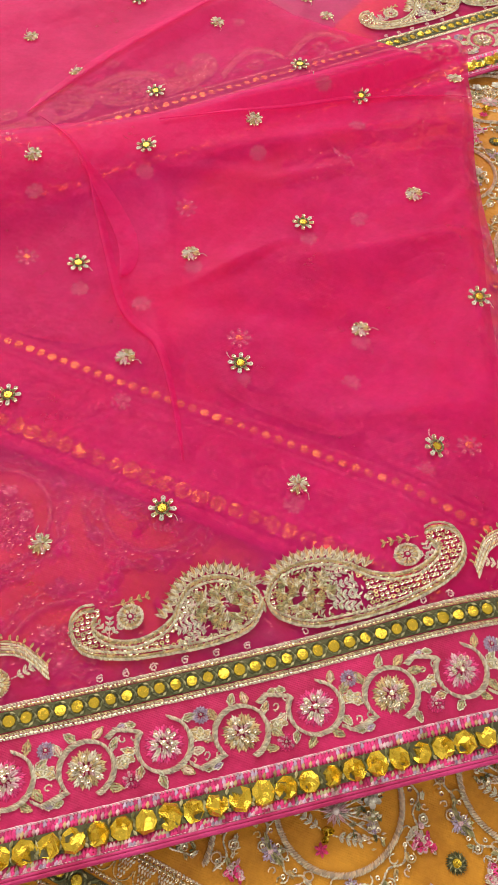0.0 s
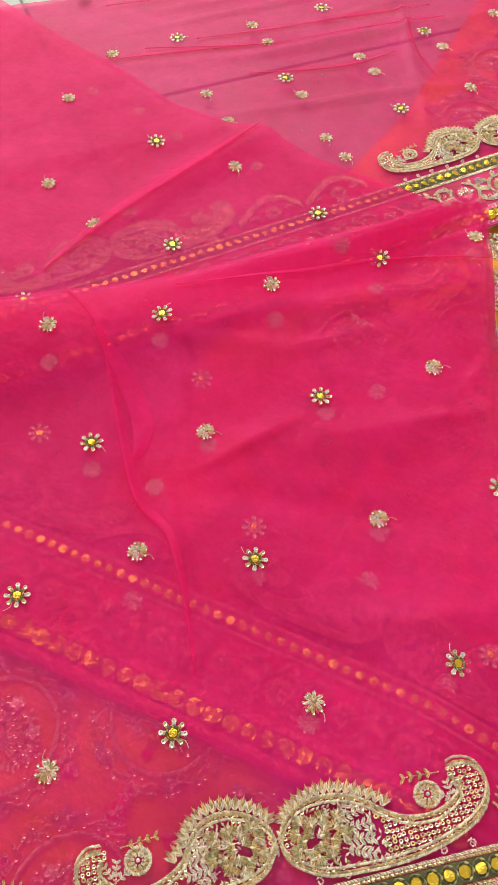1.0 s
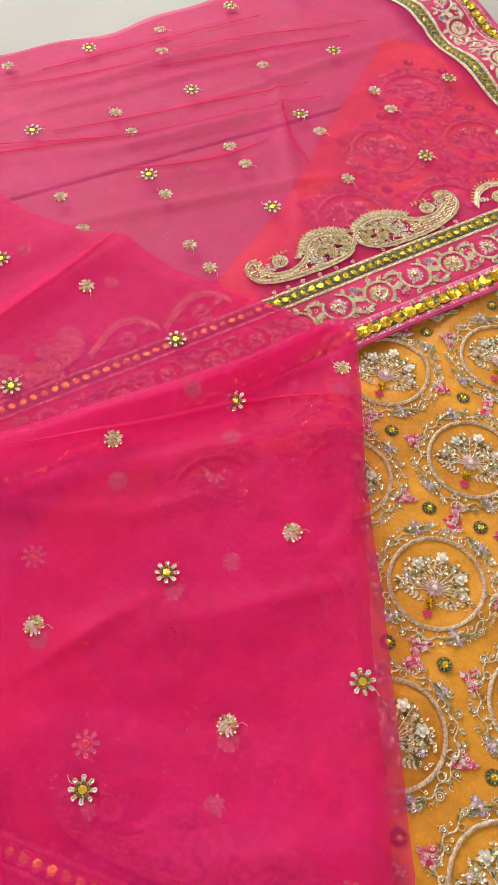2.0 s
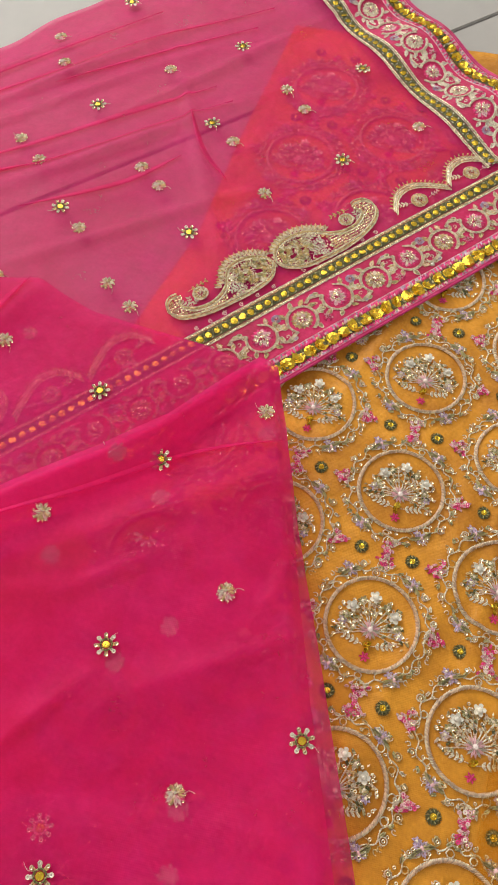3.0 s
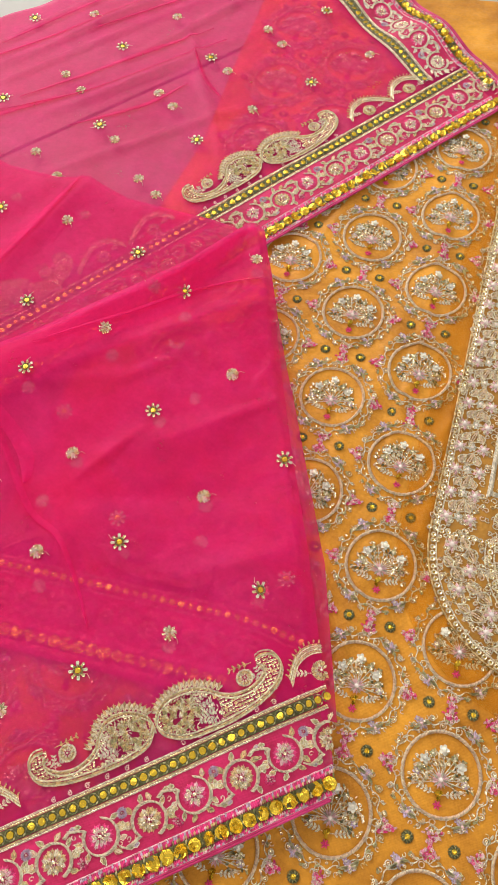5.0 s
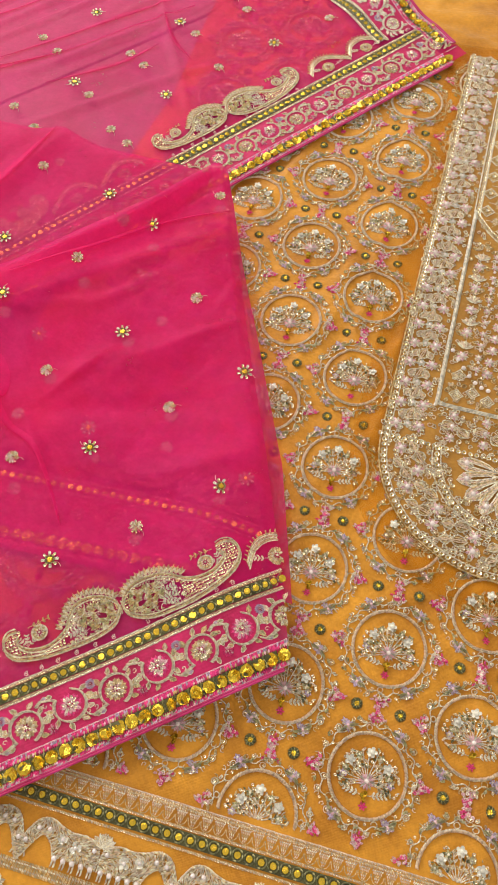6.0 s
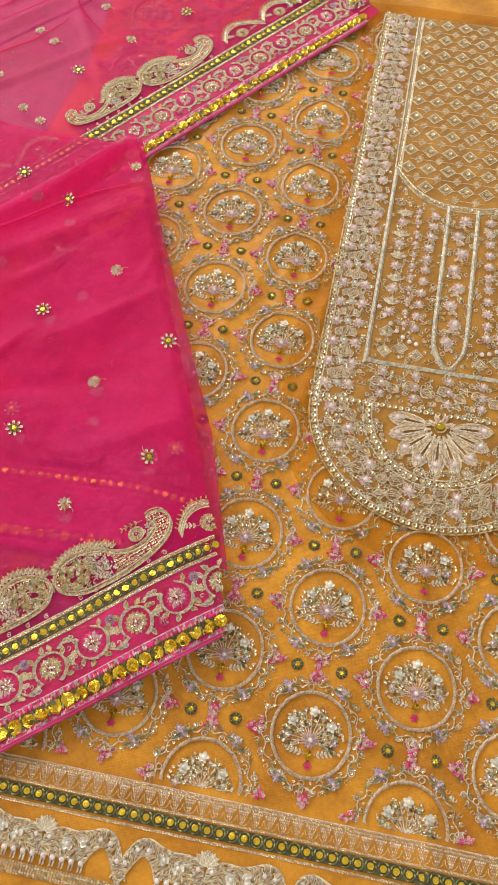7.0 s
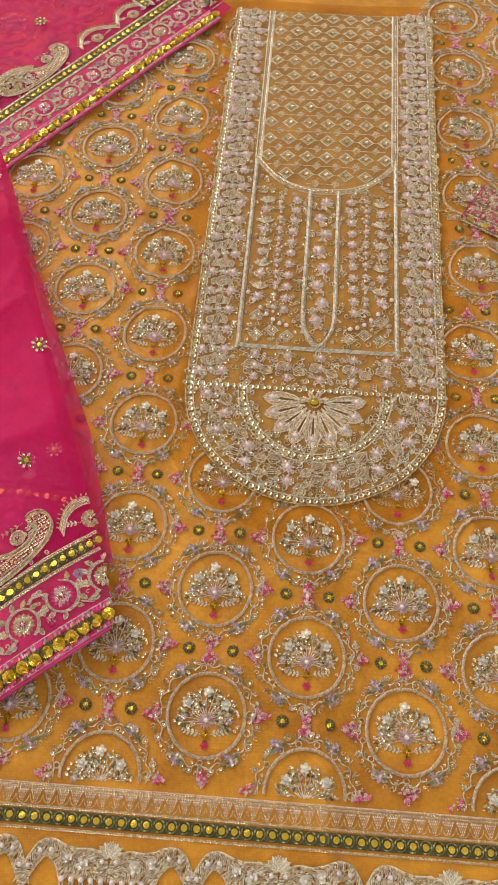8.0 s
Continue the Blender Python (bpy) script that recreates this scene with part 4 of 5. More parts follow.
for k in range(8):
    b = 0.234 - 0.022 * k
    if b > 0.075:
        pearl_flower(bib, 0.003 * (-1) ** k, b, 0.0038, 11)
        for q in (-1, 1):
            bib.add("leaf", "rose", q * 0.004, b - 0.010, 0.008, 1.57 + q * 0.9, 0.0006, 0.007, 0.004)
yoke_part("pearl_bib", bib, "rows of pearls beside the placket")
for nm, path in (("placket_cord", soft_line([(-0.0150, 0.250), (-0.0152, 0.16), (-0.0152, 0.085), (-0.010, 0.062), (0.0, 0.050), (0.010, 0.062), (0.0152, 0.085), (0.0152, 0.16), (0.0150, 0.250)], 90)),
                 ("frame_cord", soft_line([(-0.0755, 0.296), (-0.0757, 0.18), (-0.0757, 0.056), (-0.0735, 0.047), (-0.04, 0.046), (0.04, 0.046), (0.0735, 0.047), (0.0757, 0.056), (0.0757, 0.18), (0.0755, 0.296)], 120))):
    cord = Stitches(208)
    for o, zz in ((-0.0012, 0.0004), (0.0012, 0.0004), (0.0, 0.0013)):
        cord.run([(a + o, b + o) for a, b in path], "silver", 0.0020, 0.0015, 0.55, zz, 0.0022, high=0.0022)
    yoke_part(nm, cord, "silver-grey twisted cord")

# ---- the dupatta ----
dupatta = thing("dupatta", "hot pink organza dupatta folded over the kurta, gold paisley borders", "dupatta")
A_O, A_S, A_D = (0.400, 1.066), (-0.690, -0.724), (-0.670, 0.740)        # lower layer: hem corner, along the hem, inwards
B_O, B_S, B_D = (0.295, 0.290), (-0.8385, -0.545), (-0.545, 0.8385)      # front fold
U_O, U_S, U_D = (0.300, 0.3345), (-0.9988, 0.048), (0.048, 0.9988)        # back of the fold, seen through it


def frame_of(o, s, d, height, lift):
    def place(x, y, z):
        wx, wy = o[0] + x * s[0] + y * d[0], o[1] + x * s[1] + y * d[1]
        return wx, wy, z + height(wx, wy) + lift
    return place


on_a, on_b, flat_u = frame_of(A_O, A_S, A_D, h_lower, 0.0004), frame_of(B_O, B_S, B_D, h_front, 0.0004), frame_of(U_O, U_S, U_D, h_back, 0.0004)


def on_u(x, y, z):
    """The turned-under hem is drawn in a little and droops towards the fold's edge."""
    return flat_u(x, 0.90 * y - 0.011 * (1 - smoothstep(0.02, 0.11, x)), z)




# lower layer, a plain rectangle
nu, nv = 190, 110
gs, gd = np.meshgrid(np.linspace(0, 0.82, nu), np.linspace(0, 1, nv))
gd = gd * (0.492 + 0.006 * np.sin(gs * 27 + 0.6) + 0.003 * np.sin(gs * 61))
x, y, z = frame_of(A_O, A_S, A_D, h_lower, 0.0)(gs.ravel(), gd.ravel(), 0 * gs.ravel())
z = z - 0.0052 * smoothstep(0.42, 0.488, gd.ravel()) * smoothstep(0.10, 0.2, gs.ravel())
lower = part("lower_layer", finish_mesh("lower_layer", np.stack([x, y, z], 1), grid_faces(nu, nv), [PINK], smooth=True), dupatta, "single sheer pink layer over floor and kurta")

# middle layer
M_TOP = [(-0.46, 0.985), (-0.294, 0.918), (-0.221, 0.893), (-0.148, 0.860), (-0.090, 0.851), (-0.055, 0.856), (-0.005, 0.835), (0.036, 0.829), (0.09, 0.822), (0.128, 0.812)]
x, y, u, w = patch([(-0.46, 0.36), (0.09, 0.70)], M_TOP, [(-0.46, 0.36), (-0.46, 0.985)], [(0.09, 0.70), (0.128, 0.812)], 150, 90)
z = h_middle(x, y) - 0.003 * smoothstep(0.97, 1.0, w)
middle = part("middle_layer", finish_mesh("middle_layer", np.stack([x, y, z], 1), grid_faces(150, 90), [PINK], smooth=True), dupatta)

# front fold: back and front
F_TOP = [(-0.46, 0.40), (-0.20, 0.545), (-0.114, 0.598), (-0.080, 0.618), (-0.045, 0.640), (0.010, 0.676), (0.050, 0.702), (0.087, 0.732), (0.118, 0.773), (0.136, 0.796), (0.151, 0.793)]
F_RIGHT = [(0.295, 0.290), (0.280, 0.35), (0.264, 0.407), (0.247, 0.468), (0.229, 0.525), (0.214, 0.572), (0.198, 0.628), (0.184, 0.681), (0.166, 0.750), (0.151, 0.793)]
F_HEM = [(-0.46, -0.201), (0.295, 0.290)]
front_inside = inside_polygon(F_RIGHT + F_TOP[::-1][1:] + F_HEM[:1])


def fold_drop(u, w):
    """The cloth rolls down along its folded upper and outer edges."""
    return 0.005 * smoothstep(0.975, 1.0, w) ** 2 + 0.006 * smoothstep(0.985, 1.0, u) ** 2 * smoothstep(0.15, 0.3, w)


x, y, u, w = patch([(-0.46, 0.376), (0.290, 0.339)], F_TOP, [(-0.46, 0.376), F_TOP[0]],
                   [(0.290, 0.339), (0.275, 0.407), (0.262, 0.466), (0.241, 0.525), (0.225, 0.572), (0.206, 0.628), (0.188, 0.681), (0.166, 0.750), (0.151, 0.793)], 150, 100)
z = h_back(x, y) - fold_drop(u, w)
back = part("fold_back", finish_mesh("fold_back", np.stack([x, y, np.maximum(z, 0.008)], 1), grid_faces(150, 100), [PINK], smooth=True), dupatta)
x, y, u, w = patch(F_HEM, F_TOP, [F_HEM[0], F_TOP[0]], F_RIGHT, 200, 170)
z = h_front(x, y) - fold_drop(u, w)
front = part("fold_front", finish_mesh("fold_front", np.stack([x, y, np.maximum(z, 0.0105)], 1), grid_faces(200, 170), [PINK], smooth=True), dupatta, "folded sheer pink front layer")


def pleat(points, width, height, layer, lift):
    """A flattened tuck: the cloth doubled on itself along a line, tapering out at both ends."""
    c = arr(soft_line(points, 60))
    t = np.gradient(c, axis=0)
    t /= np.linalg.norm(t, axis=1)[:, None]
    nrm = np.stack([-t[:, 1], t[:, 0]], 1)
    taper = np.sin(np.linspace(0.04, math.pi - 0.04, len(c))) ** 0.7
    rows = []
    for q, up in ((0.0, 0.0018), (0.12, 0.0024), (0.5, 0.0016), (1.0, 0.0008)):
        p = c + nrm * (width * q * taper)[:, None]
        rows.append(np.stack([p[:, 0], p[:, 1], height(p[:, 0], p[:, 1]) + lift + up], 1))
    m = len(c)
    v = np.concatenate(rows)
    part("tuck", finish_mesh("tuck", v, grid_faces(m, 4), [PINK], smooth=True), layer)


pleat([(-0.124, 0.597), (-0.075, 0.566), (-0.035, 0.509), (-0.001, 0.463), (0.030, 0.444), (0.055, 0.412), (0.080, 0.372)], 0.0065, h_front, front, 0.0)
pleat([(-0.078, 0.566), (-0.030, 0.520), (-0.012, 0.488)], 0.014, h_front, front, 0.0)
pleat([(-0.04, 0.622), (0.04, 0.667), (0.11, 0.712), (0.165, 0.735)], 0.004, h_front, front, 0.0)
for pts, wd in (([(-0.28, 0.985), (-0.16, 1.075), (-0.05, 1.17), (0.06, 1.25)], 0.010), ([(-0.17, 0.965), (-0.06, 1.045), (0.03, 1.12)], 0.012),
                ([(-0.21, 0.93), (-0.10, 0.985), (0.0, 1.06), (0.05, 1.10)], 0.007), ([(-0.1, 0.93), (-0.02, 0.975), (0.02, 1.02)], 0.012),
                ([(0.015, 1.075), (0.035, 1.03), (0.065, 1.0)], 0.010), ([(-0.22, 1.05), (-0.13, 1.14), (-0.05, 1.22)], 0.008),
                ([(-0.12, 1.09), (-0.03, 1.16), (0.05, 1.215)], 0.008), ([(-0.24, 0.895), (-0.17, 0.94), (-0.11, 0.98)], 0.014)):
    pleat(pts, wd * 0.55, h_lower, lower, 0.0)
pleat([(-0.06, 0.852), (-0.088, 0.77), (-0.125, 0.69), (-0.15, 0.62)], -0.012, h_middle, middle, 0.0)


DROPS = {
    # upper line, lower line, comb, then flower, sprig and leaf spots; the junction at x=0, the strip at y=0, the tail towards +x
    "upright": ([(-0.0054, 0.022), (-0.003, 0.032), (0.006, 0.040), (0.0176, 0.0438), (0.029, 0.042), (0.036, 0.0353), (0.041, 0.0265), (0.049, 0.021), (0.060, 0.018), (0.0716, 0.020), (0.080, 0.026), (0.082, 0.032), (0.078, 0.0355)],
                [(-0.0054, 0.022), (0.0035, 0.011), (0.020, 0.007), (0.042, 0.0067), (0.067, 0.009), (0.0855, 0.015), (0.092, 0.023), (0.0924, 0.032), (0.087, 0.038), (0.078, 0.0378)],
                [(-0.006, 0.0335), (0.002, 0.042), (0.014, 0.0472), (0.028, 0.0465), (0.0377, 0.0394), (0.0422, 0.0318), (0.049, 0.0268)], (0.0626, 0.0308), (0.0745, 0.0275), (0.058, 0.0395)),
    "lying": ([(0.0073, 0.0253), (0.011, 0.033), (0.019, 0.039), (0.0295, 0.041), (0.042, 0.0396), (0.053, 0.034), (0.062, 0.026), (0.072, 0.021), (0.0845, 0.020), (0.095, 0.024), (0.100, 0.029), (0.098, 0.034), (0.0953, 0.036)],
              [(0.0073, 0.0253), (0.009, 0.016), (0.016, 0.009), (0.0274, 0.0037), (0.0445, 0.0018), (0.065, 0.0017), (0.0857, 0.005), (0.102, 0.011), (0.111, 0.0186), (0.114, 0.028), (0.110, 0.037), (0.102, 0.0398), (0.0956, 0.0378)],
              [(0.0085, 0.032), (0.014, 0.0385), (0.024, 0.0432), (0.0354, 0.0445), (0.047, 0.0414), (0.057, 0.0356), (0.0653, 0.0285)], (0.0835, 0.0288), (0.096, 0.0275), (0.080, 0.039)),
}


def paisley(shape, seed):
    """A curled drop with a corded rim, a leafy spray in its lobe and a tail filled with sequins."""
    upper, lower_line, comb, flower, sprig, tip = DROPS[shape]
    st = Stitches(seed)
    rg = random.Random(seed)
    top, bottom = soft_line(upper, 120), soft_line(lower_line, 120)
    full = inside_polygon([*top, *bottom[::-1]])
    rim = arr(top + bottom)
    x0, lobe_end = upper[0][0], upper[0][0] + 0.050
    for p, off in ((top, -0.0012), (bottom, 0.0012)):
        for o, m, skew in ((0.0, "pale", 0.7), (off, "gold", -0.7), (off * 2.9, "pale", 0.6)):
            st.run([(a, b + o) for a, b in p[:-4]], m, 0.0014, 0.0013, skew, 0.0005, 0.0013, high=0.0024)
    mid = (x0 + 0.024, (upper[3][1] + lower_line[3][1]) / 2)
    for a in np.arange(x0, 0.118, 0.0027):
        for b in np.arange(0.0, 0.047, 0.0027):
            ax, ay = a + 0.0007 * rg.random(), b + 0.0007 * rg.random()
            if not full(ax, ay):
                continue
            near = float(np.min(np.hypot(rim[:, 0] - ax, rim[:, 1] - ay)))
            if near < 0.0046 or ax > lobe_end:
                st.add("sequin", "sequin" if rg.random() < 0.75 else "gold", ax, ay, 0.00125, 0, 0.0005)
                if rg.random() < 0.4:
                    st.add("stitch", rg.choice(("gold", "pale")), ax + 0.0013, ay, 0.0014, rg.random() * 3, 0.0003, 0.0012, 0.002)
            elif near < 0.0058:
                st.add("stitch", "pale", ax, ay, 0.0015, rg.random() * 3, 0.0005, 0.0013, 0.0022)
    # tufts of gold leaves in the lobe, silver sprigs beside them
    for k in range(17):
        a, q = 2.4 * k, 0.0105 * math.sqrt((k + 0.3) / 17)
        hx, hy = mid[0] - 0.005 + 1.35 * q * math.cos(a), mid[1] + 0.95 * q * math.sin(a)
        for n in range(7):
            st.add("leaf", rg.choice(("gold", "gold", "pale", "leaf")), hx, hy, 0.0050, a - 1.3 + 0.43 * n, 0.0004 + 0.00006 * k, 0.0034, 0.003)
        st.add("stitch", "pale", hx, hy, 0.0016, a, 0.0014, 0.0014)
    for k in range(190):
        qx, qy = x0 + 0.052 * rg.random(), 0.004 + 0.038 * rg.random()
        if full(qx, qy) and np.min(np.hypot(rim[:, 0] - qx, rim[:, 1] - qy)) > 0.005:
            st.add("stitch", rg.choice(("pale", "gold", "pale", "blush")), qx, qy, 0.0017, rg.random() * 3.1, 0.0002, 0.0013, 0.002)
    for q in range(5):
        st.sprig(mid[0] + 0.006, mid[1] - 0.008 + 0.004 * q, radians(-24 + 14 * q), 0.0145, "blush", rg.choice(("pale", "shell")), 5, 0.0038)
    acc = 0.0
    line_pts = soft_line(comb, 110)
    for (ux, uy), (vx, vy) in zip(line_pts, line_pts[1:]):
        acc += math.hypot(vx - ux, vy - uy)
        if acc > 0.0036:
            acc = 0.0
            a = math.atan2(vy - uy, vx - ux) + 1.57
            for q in (-0.5, 0, 0.5):
                st.add("leaf", "pale" if q else "gold", ux - 0.0028 * math.cos(a), uy - 0.0028 * math.sin(a), 0.0074 - 0.0026 * abs(q), a + q, 0.0007, 0.0036, 0.003)
    st.bloom(flower[0], flower[1], 0.0066, ("gold", "pale"), "shell", 2)
    st.run(arc(flower[0], flower[1], 0.0062, 0, 360, 20), "pale", 0.0013, 0.0013, 0.8, 0.0006, high=0.002)
    for turn in (150, 100, 60):
        st.sprig(sprig[0], sprig[1] - 0.004, radians(turn), 0.0085, "blush", "shell", 3, 0.0030)
    st.sprig(tip[0] + 0.012, tip[1] - 0.001, radians(175), 0.017, "gold", "gold", 4, 0.0034)
    # pink tracery between the drop and the strip
    for k in range(6):
        qx = x0 + 0.012 + 0.015 * k + 0.004 * rg.random()
        st.run(curl(qx, 0.0022, 0.0006, 0.0022, 180 * rg.random(), 500, 10), "blush", 0.0010, 0.0014, 0.2, 0.0002)
    return st


def wave_motif(seed):
    """The trailing wave with one round flower that joins two pairs."""
    st = Stitches(seed)
    top = soft_line([(0.0, 0.010), (0.012, 0.024), (0.028, 0.027), (0.044, 0.018), (0.058, 0.006)], 50)
    for o, m in ((0, "pale"), (0.0014, "sequin"), (0.0028, "pale"), (-0.0014, "gold"), (-0.0028, "pale"), (0.0042, "gold")):
        st.run([(a, b + o) for a, b in top], m, 0.0012, 0.0014, 0.5, 0.0003)
    st.run([(a, b + 0.0052) for a, b in top], "gold", 0.0030, 0.0040, 1.3, 0.0003, 0.0026, "leaf", high=0.002)
    st.bloom(0.026, 0.010, 0.0078, ("gold", "pale"), "shell", 3)
    st.run(arc(0.026, 0.010, 0.0074, 0, 360, 22), "pale", 0.0010, 0.0014, 0.8)
    st.sprig(0.017, 0.011, radians(160), 0.012, "blush", "pale", 4, 0.0034)
    st.sprig(0.036, 0.008, radians(10), 0.010, "blush", "blush", 3, 0.0030)
    return st


VINE_STEP = 0.0736


def vine_motif(seed):
    """One turn of the flowering vine: two stem rings round full flowers, leaves and buds on their outer sides."""
    st = Stitches(seed)
    rg = random.Random(seed)
    for cx, cy, f in ((0.0184, 0.0445, 1), (0.0552, 0.0475, -1)):
        # the stem winds round the flower and runs on to the next ring
        stem = arc(cx, cy, 0.0128, 250 * f, -40 * f, 34) + [(cx + 0.0160, cy - 0.0105 * f), (cx + 0.0215, cy - 0.0120 * f), (cx + 0.0265, cy - 0.0085 * f)]
        for o, m, z in ((-0.0006, "pale", 0.0004), (0.0006, "rose", 0.0004), (0.0, "pale", 0.0009)):
            st.run([(a + o, b + o) for a, b in stem], m, 0.0014, 0.0013, 0.6, z, 0.0012, high=0.0022)
        heart = ("gold", "pale", "gold", "blush") if f > 0 else ("hot", "blush", "pale", "blush")
        st.bloom(cx, cy, 0.0092, heart, "sequin", 4)
        for k in range(12):
            q, a = 0.0068 * math.sqrt(rg.random()), 6.28 * rg.random()
            st.add("sequin", "sequin", cx + q * math.cos(a), cy + q * math.sin(a), 0.0011, 0, 0.0028 - 0.2 * q)
        # leaves set apart along the outside of the ring
        for deg in (225, 190, 150, 112, 75, 35, 0):
            a = radians(deg * f + 10 * (rg.random() - 0.5))
            st.edged_leaf(cx + 0.0140 * math.cos(a), cy + 0.0140 * math.sin(a), 0.0058 + 0.001 * rg.random(), a + 0.55 * rg.choice((1, -1)), rg.choice(("gold", "leaf", "leaf", "rose")), rg.choice(("pale", "gold")))
        # bud, small flower and a three-lobed leaf in the gap
        gx = cx + 0.0184
        st.bloom(gx - 0.001, cy + 0.0125 * f, 0.0044, ("lilac", "lilac", "blush") if f > 0 else ("hot", "blush"), "pale", 2)
        for turn in (-50, 0, 50):
            st.edged_leaf(gx + 0.001, cy + 0.001 * f, 0.0062, radians(turn + 95 * f), "gold" if turn else "leaf", "pale")
        for turn in (20, 160):
            st.edged_leaf(gx - 0.002, cy - 0.0135 * f, 0.0052, radians(turn * f), rg.choice(("lilac", "leaf")), "pale")
        for k in range(3):
            turn = 360 * rg.random()
            st.run(curl(gx + 0.006 * (k - 1), cy - f * (0.004 + 0.004 * rg.random()), 0.0006, 0.0024, turn, turn + 260, 10), rg.choice(("pale", "rose")), 0.0010, 0.0012, 0.3, 0.0002)
    return st


PAISLEYS, WAVES, VINES = [paisley("upright", 300), paisley("lying", 301)], [wave_motif(320)], [vine_motif(330 + k) for k in range(3)]


def shifted(place, s, flip=False, lift=0.0, base=0.0, size=1.0):
    def go(x, y, z):
        return place(s + (-x if flip else x) * size, y * size + base, z + lift)
    return go


def border(name, parent, plan, place, s0, s1, keep_world, junctions, waves, label, seed, reverse=False, overhang=True, tone=None):
    """An embroidered border; s runs along the hem, d inwards from it."""
    rg = random.Random(seed)
    n = int((s1 - s0) / 0.006)
    flat = place
    if overhang:
        # the band is sewn on so that it stands out past the sheer edge
        place = lambda a, b, z: flat(a, np.interp(b, [-0.01, 0.0, 0.015, 0.0745, 0.14], [-0.015, -0.005, 0.0058, 0.0635, 0.127]), z)
    # the wrong side of the work shows its pink under-thread
    if reverse:
        tone = dict.fromkeys(("pale", "gold", "rose", "blush", "leaf", "lilac", "shell", "sequin", "olive"), "bobbin")

    def keep_sd(s, d):
        o, e, g = plan
        return keep_world(o[0] + s * e[0] + d * g[0], o[1] + s * e[1] + d * g[1])

    def band(nm, d0, d1, mat, lift, par, lab=""):
        vs, fs = [], []
        ss = np.linspace(s0, s1, n)
        dd = np.linspace(d0, d1, max(2, int((d1 - d0) / 0.006)))
        S, D = np.meshgrid(ss, dd)
        v = np.stack(place(S.ravel(), D.ravel(), 0 * S.ravel() + lift), 1)
        f = [q for q in grid_faces(len(ss), len(dd)) if all(keep_world(v[i][0], v[i][1]) for i in q)]
        return part(nm, finish_mesh(nm, v, f, [mat], smooth=True), par, lab)
    strip = band(name, 0.0, 0.0665, PINK_BAND, 0.0002, parent, label)
    band("mirror_strip", 0.0092, 0.0208, PINK_BAND if reverse else GREEN_GROUND, 0.0006, strip)
    band("mirror_strip", 0.0695, 0.0795, PINK_BAND if reverse else GREEN_GROUND, 0.0008, strip, "narrow olive strip with round gold mirrors")
    rows = Stitches(seed)
    for d, mats in ((0.0052, ("blush", "hot", "hot", "lilac")), (0.0070, ("hot", "hot", "blush", "leaf")), (0.0228, ("blush", "hot", "hot", "gold")), (0.0245, ("hot", "lilac", "hot"))):
        s = s0
        while s < s1:
            rows.add("stitch", rg.choice(mats), s, d, 0.0022, 1.57 + 0.3 * rg.random(), 0.0003, 0.0022, 0.002)
            s += 0.0017
    for d in (0.0038, 0.0262):
        rows.run([(s0, d), (s1, d)], "blush", 0.0014, 0.0016, 0.5, 0.0003)
    for d in (0.0665, 0.0684, 0.0806, 0.0825):
        rows.run([(s0, d), (s1, d)], "gold" if d in (0.0684, 0.0806) else "pale", 0.0013, 0.0016, 0.7, 0.0005)
    for d in (0.0675, 0.0815):
        rows.run([(s0, d), (s1, d)], "sequin", 0.0010, 0.0023, 0, 0.0006, kind="sequin")
    s = s0
    while s < s1:
        for k in range(9):
            a = 2 * math.pi * k / 9
            rows.add("stitch", "olive" if k % 3 else "leaf", s + 0.0037 * math.cos(a), 0.0745 + 0.0041 * math.sin(a), 0.0016, a + 1.4, 0.0009, 0.0014)
        s += 0.0080
    s = s0 + 0.0054
    while s < s1:
        for d, turn in ((0.0108, 1.2), (0.0132, 1.8), (0.0150, 1.5), (0.0170, 1.3), (0.0194, -1.2)):
            rows.add("stitch", rg.choice(("olive", "olive", "leaf")), s + 0.001 * (rg.random() - 0.5), d, 0.0022, turn, 0.0009, 0.0018, 0.002)
        s += 0.0108
    part("stitching", rows.mesh("stitching", place, keep_sd, tone), strip)

    def mirrors(nm, d, step, size, meshes, lift, tilt):
        s = s0
        while s < s1:
            if keep_sd(s, d):
                wx, wy, wz = (float(q[0]) for q in place(np.array([s]), np.array([d]), np.array([0.0])))
                ob = part(nm, meshes[rg.randrange(6)], strip)
                ob.location = (wx, wy, wz + lift)
                k = size * (0.92 + 0.16 * rg.random())
                ob.scale = (k, k * (0.95 + 0.1 * rg.random()), k)
                ob.rotation_euler = (tilt * (rg.random() - 0.5), tilt * (rg.random() - 0.5), rg.random() * 6.3)
            s += step
    mirrors("foil_mirror", 0.0150, 0.0108, 0.0058, big_meshes, 0.0006, 0.6)
    mirrors("round_mirror", 0.0745, 0.0080, 0.0031, mirror_meshes, 0.0010, 0.4)
    s, k = s0, 0
    while s < s1:
        me = VINES[k % 3].mesh("vine", shifted(place, s), lambda a, b, s=s: keep_sd(s + a, b), tone)
        if me:
            part("vine", me, strip, "flowering vine in gold, pink and lilac thread")
        s += VINE_STEP
        k += 1
    for j in junctions:
        for flip in (False, True):
            f = -1 if flip else 1
            me = PAISLEYS[int(flip)].mesh("paisley", shifted(place, j, flip, 0.0004, 0.0835, 1.0), lambda a, b, j=j, f=f: keep_sd(j + f * a, b + 0.0835), tone)
            if me:
                part("paisley", me, strip, "curled gold sequin paisley")
    for j, flip in waves:
        f = -1 if flip else 1
        me = WAVES[0].mesh("wave", shifted(place, j, flip, 0.0004, 0.0845), lambda a, b, j=j, f=f: keep_sd(j + f * a, b + 0.0845), tone)
